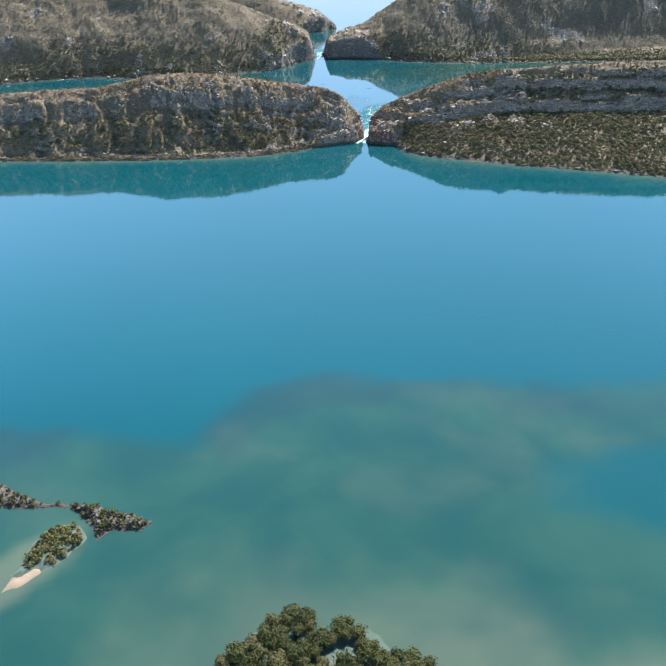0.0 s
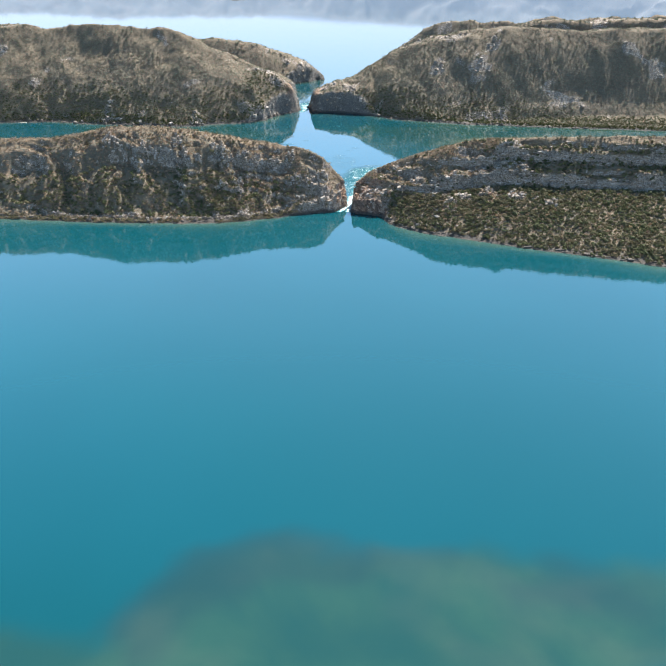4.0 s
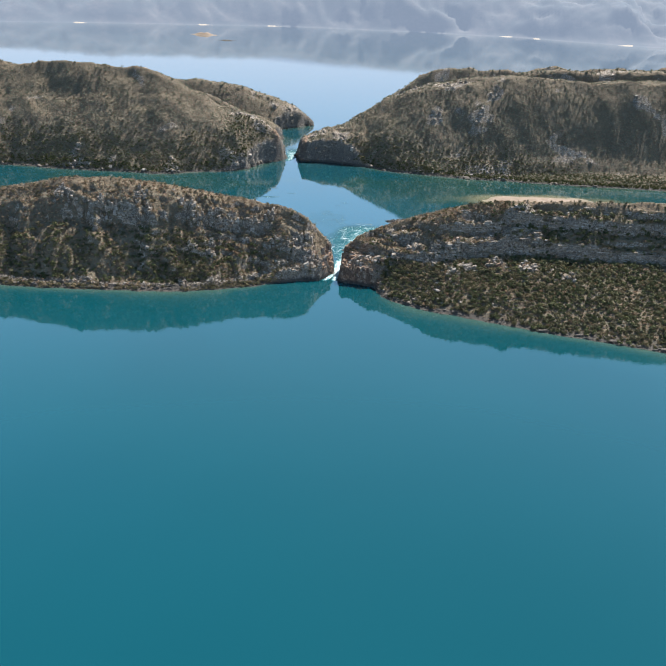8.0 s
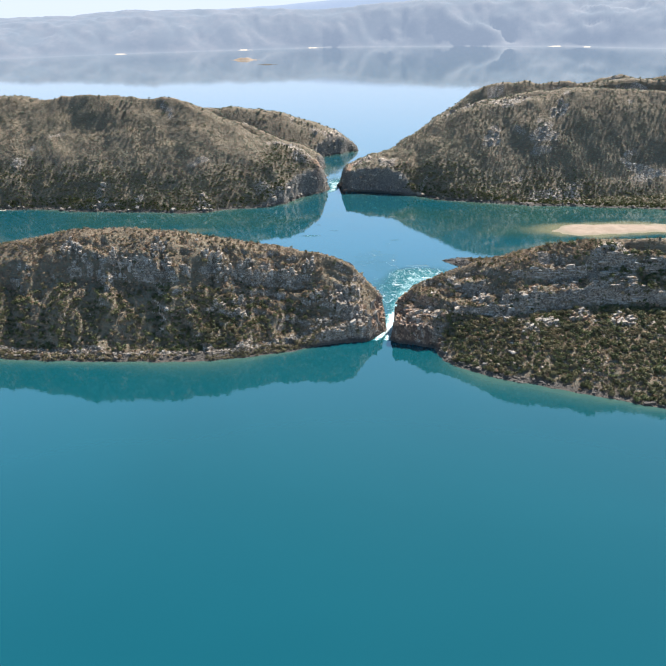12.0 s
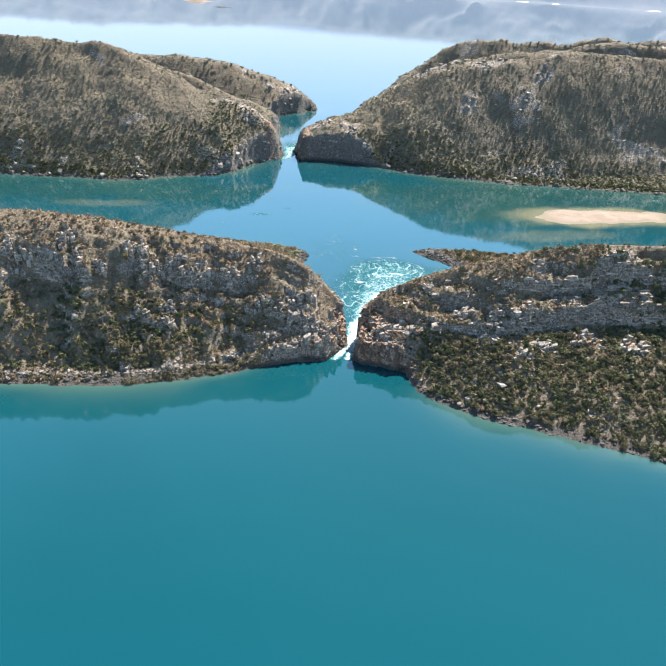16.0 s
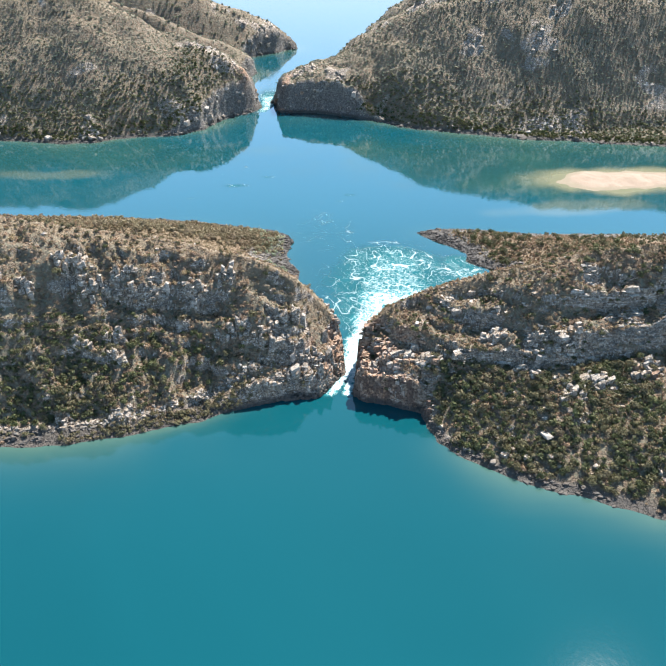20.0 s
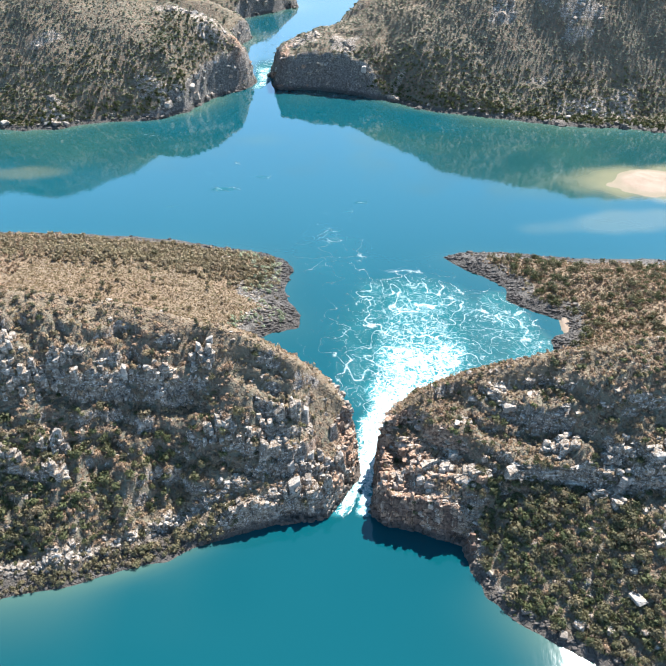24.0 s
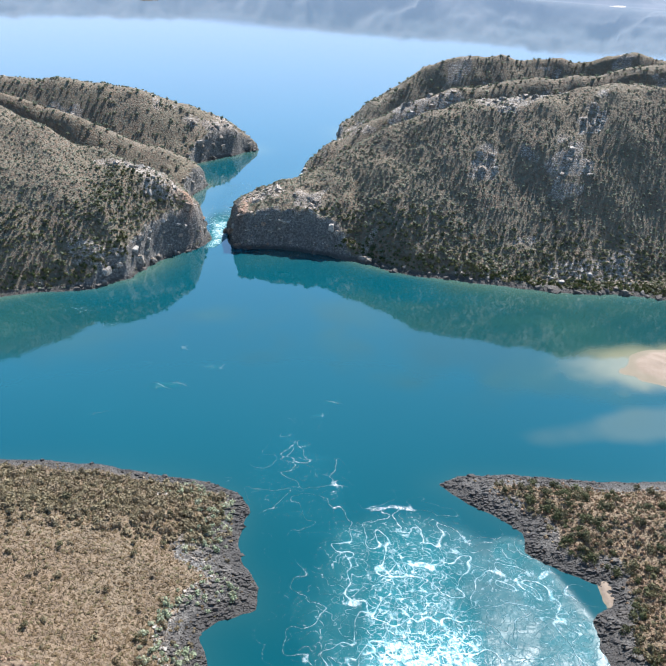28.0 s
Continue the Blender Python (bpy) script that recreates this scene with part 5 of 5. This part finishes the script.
FINE = [crown(95, 5 + k % 3, 0.20, (0.85, 1.0, 0.7, 1.15, 0.8, 0.95)[k], 1000 + k) for k in range(6)]
PLAIN = [crown(42, 4 + k % 3, 0.29, (0.85, 1.0, 0.7, 1.1, 0.8)[k], 1100 + k) for k in range(5)]
COARSE = [crown(20, 3 + k % 2, 0.44, (0.9, 1.1, 0.8, 1.0)[k], 1200 + k) for k in range(4)]


BIG = [crown(230, 8 + k % 3, 0.125, (0.8, 0.95, 0.7, 1.05)[k], 1250 + k) for k in range(4)]


def cover(land, box, cell, chance, small, large, templates, material, seed, label, name="scrub", tall=1.0):
    """A cover of bushes on a land, one in each cell of a loose grid at most, as one part."""
    r = np.random.default_rng(seed)
    gx, gy = np.meshgrid(np.arange(box[0], box[1], cell), np.arange(box[2], box[3], cell))
    x, y = gx.ravel() + r.uniform(-0.6, 0.6, gx.size) * cell, gy.ravel() + r.uniform(-0.6, 0.6, gx.size) * cell
    q = {k: at(land, k, x, y) for k in ("h", "d", "rock", "dry", "slope", "yc", "broken")}
    keep = (q["h"] > 0.3) & (q["d"] > 0.5) & (r.random(len(x)) < chance(x, y, q))
    x, y, h = x[keep], y[keep], q["h"][keep]
    n = len(x)
    size = small + (large - small) * r.random(n) ** 1.7
    sizes = np.stack([size, size * r.uniform(0.85, 1.2, n), size * r.uniform(0.75, 1.2, n) * tall], -1)
    ob = joined(name, templates, r.integers(0, len(templates), n), np.stack([x, y, h - 0.12 * size], -1), sizes, turns(n, 0.08, r), material, None, label, r.random(n))
    tagged(ob, category="scrub")


def lower_left(x, y, q):
    t = np.clip(q["d"], 0, None) / np.clip(q["d"] + q["yc"] - y, 1, None)
    return (y < q["yc"]) * smooth(11, 14, q["d"]) * smooth(0.66, 0.45, t) * smooth(-10, -105, x + 12 * fbm(x, y, 25, 3, 729))


def grove(x, y, size, seed, low=-0.3, high=0.2):
    return smooth(low, high, fbm(x, y, size, 3, seed))


# near ridge, camera side and crest
cover(left_land, (-130, 20, 866, 960), 2.4, lambda x, y, q: lower_left(x, y, q) * (0.5 + 0.5 * grove(x, y, 22, 701)), 1.0, 2.5, FINE, GREEN, 1301, "green and olive shrubs")
cover(left_land, (-640, -130, 866, 960), 3.0, lambda x, y, q: lower_left(x, y, q) * (0.5 + 0.5 * grove(x, y, 22, 701)), 1.2, 3.0, PLAIN, GREEN, 1303, "green and olive shrubs")
cover(left_land, (-130, 30, 866, 985), 1.55, lambda x, y, q: (y < q["yc"] + 12) * smooth(11, 14, q["d"] + 40 * smooth(-30, -10, x)) * (1 - 0.65 * lower_left(x, y, q)) * (0.4 + 0.6 * smooth(4, 25, q["yc"] - y)) * (1 - 0.6 * q["rock"]) * (0.65 + 0.35 * grove(x, y, 16, 703)), 0.5, 1.3, PLAIN, HEATH, 1305, "brown and olive heath between the rocks", tall=0.75)
cover(left_land, (-640, -130, 866, 985), 2.8, lambda x, y, q: (y < q["yc"] + 8) * (1 - 0.7 * lower_left(x, y, q)) * (1 - 0.7 * q["rock"]) * 0.7, 0.6, 1.6, PLAIN, HEATH, 1307, "brown and olive heath between the rocks")
cover(left_land, (-150, 30, 930, 1130), 1.9, lambda x, y, q: (y > q["yc"] - 10) * (1 - 0.6 * q["rock"]) * 0.5, 0.4, 0.9, COARSE, STRAW, 1309, "tufts of dry straw-coloured grass", tall=0.5)
cover(left_land, (-300, 28, 880, 965), 3.3, lambda x, y, q: (y < q["yc"] + 6) * (0.25 + 0.5 * grove(x, y, 24, 731, -0.4, 0.3)) * (1 - 0.5 * q["rock"]), 0.7, 1.7, FINE, OLIVE, 1310, "scattered olive bushes on the rocky face")
cover(right_land, (40, 190, 860, 960), 3.4, lambda x, y, q: (y < q["yc"] + 8) * (0.2 + 0.5 * grove(x, y, 24, 733, -0.4, 0.3)), 0.7, 1.7, FINE, GREEN, 1312, "scattered green bushes on the ledges")
cover(left_land, (-300, -20, 868, 950), 4.6, lambda x, y, q: lower_left(x, y, q) * (0.2 + 0.5 * grove(x, y, 30, 737)), 1.1, 2.5, BIG, GREEN, 1314, "small rounded trees on the lower slope", "woodland")
cover(right_land, (62, 330, 740, 925), 4.4, lambda x, y, q: smooth(34, 42, q["yc"] - y) * (1 - 0.7 * q["rock"]) * smooth(2, 5, q["d"]) * (0.25 + 0.65 * grove(x, y, 16, 739, -0.2, 0.3)), 1.4, 3.3, BIG, OLIVE, 1316, "small rounded trees below the cliffs", "woodland")
cover(left_land, (-300, -20, 868, 950), 3.0, lambda x, y, q: smooth(11, 14, q["d"]) * (y < q["yc"] - 4) * (1 - 0.8 * q["rock"]) * (0.2 + 0.4 * smooth(-100, -60, x)), 0.9, 1.9, FINE, HEATH, 1318, "leafless brown bushes on the slope")
cover(right_land, (62, 330, 740, 930), 3.2, lambda x, y, q: smooth(2, 5, q["d"]) * (y < q["yc"] - 4) * (1 - 0.7 * q["rock"]) * 0.25, 0.7, 2.0, FINE, HEATH, 1320, "leafless brown bushes on the slope")
# the shelf behind it
cover(left_land, (-260, 4, 1052, 1130), 5.0, lambda x, y, q: smooth(1056, 1080, y + 0.10 * x) * smooth(6, 12, q["d"]) * (0.35 + 0.5 * grove(x, y, 30, 741)), 1.5, 3.0, BIG, SAGE, 1322, "small grey-olive trees on the back of the shelf", "woodland")
cover(right_land, (96, 260, 960, 1108), 5.0, lambda x, y, q: (y > q["yc"] + 18) * smooth(7, 13, q["d"]) * (0.1 + 0.9 * grove(x, y, 34, 743, -0.2, 0.2)), 1.6, 3.3, BIG, GREEN, 1324, "small olive trees behind the rocky spit", "woodland")
cover(left_land, (-140, 6, 965, 1135), 1.35, lambda x, y, q: (y > q["yc"] + 12) * (1 - q["rock"]) * smooth(6, 12, q["d"]) * 0.8, 0.5, 1.1, COARSE, STRAW, 1311, "dry brown scrub", tall=0.32)
cover(left_land, (-640, -140, 965, 1165), 3.2, lambda x, y, q: (y > q["yc"] + 14) * 0.7, 0.8, 1.9, COARSE, HEATH, 1313, "dry brown scrub")
cover(left_land, (-260, 6, 1045, 1136), 1.9, lambda x, y, q: smooth(1050, 1074, y + 0.10 * x) * smooth(5, 14, q["d"]) * (0.6 + 0.4 * grove(x, y, 30, 705)), 0.9, 2.3, PLAIN, SAGE, 1315, "grey-olive bushes")
cover(left_land, (-110, 6, 975, 1075), 5.5, lambda x, y, q: (y > q["yc"] + 20) * (0.12 + grove(x, y, 35, 707, 0.0, 0.5) * 0.5), 0.8, 1.9, FINE, SAGE, 1317, "scattered olive bushes")
cover(left_land, (-45, 6, 990, 1110), 2.6, lambda x, y, q: smooth(3, 7, q["d"]) * smooth(24, 17, q["d"]) * grove(x, y, 16, 709, -0.3, 0.1) * 0.8, 0.8, 1.9, FINE, THICKET, 1319, "grey-green mangrove bushes among shore rocks")
# the other near ridge
cover(right_land, (60, 190, 800, 935), 2.3, lambda x, y, q: (0.15 + 0.85 * smooth(32, 42, q["yc"] - y)) * (1 - 0.75 * q["rock"]) * smooth(2, 5, q["d"]) * (0.35 + 0.55 * grove(x, y, 13, 711, -0.3, 0.3)), 1.1, 2.7, FINE, GREEN, 1331, "green and olive shrubs")
cover(right_land, (190, 560, 660, 935), 3.0, lambda x, y, q: (y < q["yc"] - 8) * (1 - 0.7 * q["rock"]) * (0.65 + 0.35 * grove(x, y, 20, 711)), 1.2, 3.1, PLAIN, GREEN, 1333, "green and olive shrubs")
cover(right_land, (34, 190, 850, 970), 1.35, lambda x, y, q: (y < q["yc"] + 16) * smooth(0.22, 0.42, q["d"] / np.clip(q["d"] + q["yc"] - y, 1, None) + (x < 70)) * (1 - 0.75 * q["rock"]) * (0.5 + 0.4 * grove(x, y, 15, 713)), 0.45, 1.15, PLAIN, HEATH, 1335, "brown and olive heath on the ledges")
cover(right_land, (190, 560, 700, 970), 2.9, lambda x, y, q: (1 - 0.75 * q["rock"]) * 0.5, 0.7, 1.7, COARSE, OLIVE, 1337, "brown and olive heath on the ledges")
cover(right_land, (40, 200, 925, 1000), 1.6, lambda x, y, q: (np.abs(y - q["yc"] - 6) < 16) * (1 - 0.6 * q["rock"]) * 0.5, 0.35, 0.85, PLAIN, STRAW, 1339, "tufts of dry straw-coloured grass", tall=0.5)
cover(right_land, (90, 240, 955, 1115), 2.6, lambda x, y, q: (y > q["yc"] + 20) * smooth(6, 13, q["d"]) * (0.10 + 0.5 * grove(x, y, 26, 715, 0.0, 0.4)), 0.9, 2.1, FINE, OLIVE, 1341, "olive and green bushes")
cover(right_land, (90, 240, 955, 1115), 1.5, lambda x, y, q: (y > q["yc"] + 12) * (1 - q["rock"]) * smooth(5, 10, q["d"]) * 0.75, 0.5, 1.2, COARSE, HEATH, 1343, "dry brown scrub")
cover(right_land, (240, 560, 935, 1105), 3.4, lambda x, y, q: (y > q["yc"] + 14) * 0.7, 1.0, 2.2, COARSE, OLIVE, 1345, "olive and green bushes")
cover(left_land, (-640, -18, 862, 915), 1.9, lambda x, y, q: 0.9 * smooth(0.5, 1.2, q["d"]) * smooth(8.5, 7, q["d"]) * grove(x, y, 14, 735, -0.7, -0.2) * (y < q["yc"]), 0.9, 2.2, FINE, OLIVE, 1347, "low mangroves along the foot of the ridge", "mangroves")
# the far headlands
for land, x0, x1, y1, seed in ((far_left_land, -620, 0, 1480, 721), (far_right_land, -26, 760, 1500, 725)):
    cover(land, (x0, x1, 1262, y1), 2.8, lambda x, y, q: (1 - 0.75 * q["rock"]) * (0.42 + 0.55 * grove(x, y, 40, seed, -0.4, 0.3)) * smooth(150, 60, q["h"] + 14 * fbm(x, y, 50, 3, seed + 1)), 0.8, 1.9, COARSE, FARWOOD, 630 + seed, "grey-green woodland", "woodland", tall=0.45)
    cover(land, (x0, x1, 1262, y1), 2.8, lambda x, y, q: (1 - 0.7 * q["rock"]) * 0.75, 0.7, 1.4, COARSE, SILVER, 640 + seed, "dry olive scrub", tall=0.45)
    cover(land, (x0, x1, 1250, 1420), 2.8, lambda x, y, q: 0.85 * smooth(7, 13, q["d"]) * smooth(60, 30, q["d"]), 1.1, 2.3, COARSE, GREEN, 670 + seed, "green woodland along the shore", "woodland", tall=0.8)
    cover(land, (x0, x1, 1380, y1), 7.0, lambda x, y, q: (1 - 0.7 * q["rock"]) * 0.35 * smooth(70, 100, q["h"]), 1.0, 2.0, PLAIN, FARWOOD, 650 + seed, "scattered trees along the crest", "woodland", tall=1.3)
    cover(land, (x0, x1, y1, 1860), 5.6, lambda x, y, q: (1 - 0.6 * q["rock"]) * 0.7, 1.2, 2.6, COARSE, FARWOOD, 660 + seed, "grey-green woodland", "woodland", tall=0.8)
for land, box, seed in ((far_right_land, (60, 700, 1280, 1400), 1371), (far_left_land, (-600, -90, 1295, 1370), 1373)):
    cover(land, box, 2.6, lambda x, y, q: 0.9 * smooth(3, 5, q["d"]) * smooth(15, 11, q["d"]), 1.2, 2.3, COARSE, MANGROVE, seed, "dark fringe of mangroves along the tide line", "mangroves")
cover(spit_1, (-290, -140, 280, 330), 2.0, lambda x, y, q: 0.75 * smooth(0.6, 1.6, q["d"]), 0.8, 1.8, FINE, MANGROVE, 1381, "low yellow-green shrubs")
cover(spit_2, (-160, -90, 262, 305), 1.9, lambda x, y, q: 0.8 * smooth(0.6, 1.6, q["d"]), 0.8, 2.0, FINE, MANGROVE, 1383, "low yellow-green shrubs")
cover(spit_3, (-175, -110, 230, 295), 1.9, lambda x, y, q: 0.85 * smooth(0.6, 1.6, q["d"]) * smooth(249, 254, y), 1.0, 2.4, FINE, SPIT_GREEN, 1385, "low yellow-green shrubs")


def tube(points, radii, sides=6):
    """A tapered limb along points, as vertices and triangles."""
    verts, faces = [], []
    for p, r in zip(points, radii):
        verts += [(p[0] + r * math.cos(2 * math.pi * k / sides), p[1] + r * math.sin(2 * math.pi * k / sides), p[2]) for k in range(sides)]
    for a in range(len(points) - 1):
        for k in range(sides):
            i, j = a * sides + k, a * sides + (k + 1) % sides
            faces += [(i, j, j + sides), (i, j + sides, i + sides)]
    return np.array(verts), np.array(faces)


def tree_of(name, seed, height, spread, leaves, material, label, group):
    """A small tree: a forked tapered trunk and a ragged crown of leaf clumps."""
    r = np.random.default_rng(seed)
    ob = tagged(new(name), label, "tree", group)
    fork = height * r.uniform(0.28, 0.4)
    lean = r.normal(0, 0.12, 2) * height
    verts, faces = tube([(0, 0, -0.5), (lean[0] * 0.3, lean[1] * 0.3, fork * 0.5), (lean[0] * 0.5, lean[1] * 0.5, fork)], [0.13, 0.10, 0.08])
    part("trunk", mesh_of("trunk", verts, faces, BARK), ob)
    for k in range(4):
        a = k * 1.6 + r.uniform(-0.4, 0.4)
        out = spread * r.uniform(0.35, 0.6)
        end = (lean[0] * 0.6 + out * math.cos(a), lean[1] * 0.6 + out * math.sin(a), height * r.uniform(0.65, 0.85))
        mid = (lean[0] * 0.55 + out * 0.45 * math.cos(a), lean[1] * 0.55 + out * 0.45 * math.sin(a), fork + (end[2] - fork) * 0.45)
        verts, faces = tube([(lean[0] * 0.5, lean[1] * 0.5, fork * 0.95), mid, end], [0.07, 0.05, 0.02], 5)
        part("limb", mesh_of("limb", verts, faces, BARK), ob)
    v, f = crown(leaves, 12 if leaves < 500 else 26, 0.14 if leaves < 500 else 0.10, 0.75, seed + 50)
    v = v * np.array([spread, spread, height * 0.62]) + np.array([lean[0] * 0.6, lean[1] * 0.6, height * 0.26])
    part("crown", mesh_of("crown", v, f, material, {"tint": np.full(len(v), r.random() * 0.5)}, True), ob)
    return ob


def plant(kinds, places, land, seed, low, high):
    r = np.random.default_rng(seed)
    for i, (x, y) in enumerate(places):
        h = float(at(land, "h", np.array([x]), np.array([y]))[0])
        m = Matrix.LocRotScale((x, y, h - 0.05), Euler((0, 0, r.uniform(0, 6.28))), (r.uniform(low, high),) * 3)
        if i < len(kinds):
            kinds[i].matrix_basis = m
        else:
            copy_thing(kinds[i % len(kinds)], m)


def spots(land, box, n, chance, seed, gap, low=0.15):
    """n scattered places on a land that keep a gap from one another."""
    r = np.random.default_rng(seed)
    out = []
    for go in range(60):
        x, y = r.uniform(box[0], box[1], 400), r.uniform(box[2], box[3], 400)
        q = {k: at(land, k, x, y) for k in ("h", "d", "rock", "dry", "slope", "yc", "broken")}
        for a, b, ok in zip(x, y, (q["h"] > low) & (r.random(400) < chance(x, y, q))):
            if ok and len(out) < n and all((a - c) ** 2 + (b - e) ** 2 > gap * gap for c, e in out):
                out.append((float(a), float(b)))
    return out


gums = [tree_of("tree", 1500 + k, 4.4 + 0.5 * k, 2.7 + 0.2 * k, 330, (GREEN, OLIVE, GREEN, GREEN)[k], "small green tree with a pale forked trunk on the rocky slope", "trees on the left ridge") for k in range(4)]
plant(gums, spots(left_land, (-120, 5, 868, 950), 110, lambda x, y, q: lower_left(x, y, q) * 0.9 + 0.04 * (y < q["yc"]), 1601, 2.9), left_land, 1603, 0.5, 0.95)
gums = [tree_of("tree", 1520 + k, 4.4 + 0.5 * k, 2.8 + 0.2 * k, 330, (GREEN, GREEN, OLIVE, GREEN)[k], "small green tree with a pale forked trunk below the cliffs", "trees on the right ridge") for k in range(4)]
plant(gums, spots(right_land, (66, 170, 805, 925), 130, lambda x, y, q: smooth(30, 40, q["yc"] - y) * (1 - 0.8 * q["rock"]) * (q["d"] > 4), 1611, 2.8), right_land, 1613, 0.5, 0.95)
acacias = [tree_of("tree", 1540 + k, 3.6 + 0.5 * k, 2.4, 220, OLIVE, "sparse olive-leaved tree on the dry shelf", "trees on the shelves") for k in range(3)]
plant(acacias, spots(left_land, (-110, -8, 985, 1125), 26, lambda x, y, q: (y > q["yc"] + 20) * (q["d"] > 9), 1621, 5), left_land, 1623, 0.6, 1.1)
acacias = [tree_of("tree", 1560 + k, 3.6 + 0.5 * k, 2.5, 220, (OLIVE, GREEN, OLIVE)[k], "bushy olive tree behind the rocky spit", "trees on the shelves") for k in range(3)]
plant(acacias, spots(right_land, (110, 230, 965, 1108), 30, lambda x, y, q: (y > q["yc"] + 20) * (q["d"] > 8), 1631, 4), right_land, 1633, 0.6, 1.15)
mangroves = [tree_of("mangrove_tree", 1580 + k, 6.0 + 0.7 * k, 4.4, 1200, MANGROVE, "dense green mangrove tree on a sandy islet", "mangroves on the islet") for k in range(4)]
GROVE = [(-62, 188), (-42, 208), (-26, 222), (-20, 226), (-14, 218), (-8, 213), (0, 217), (8, 210), (12, 200), (18, 199), (30, 199), (40, 188), (32, 150), (-62, 150)]
plant(mangroves, spots(spit_4, (-62, 48, 155, 232), 160, lambda x, y, q: (shore_distance(x, y, GROVE) > 1.6) * (np.hypot((x + 2) * 0.8, y - 200) > 6.0), 1641, 4.2, -0.9), spit_4, 1643, 0.6, 1.1)
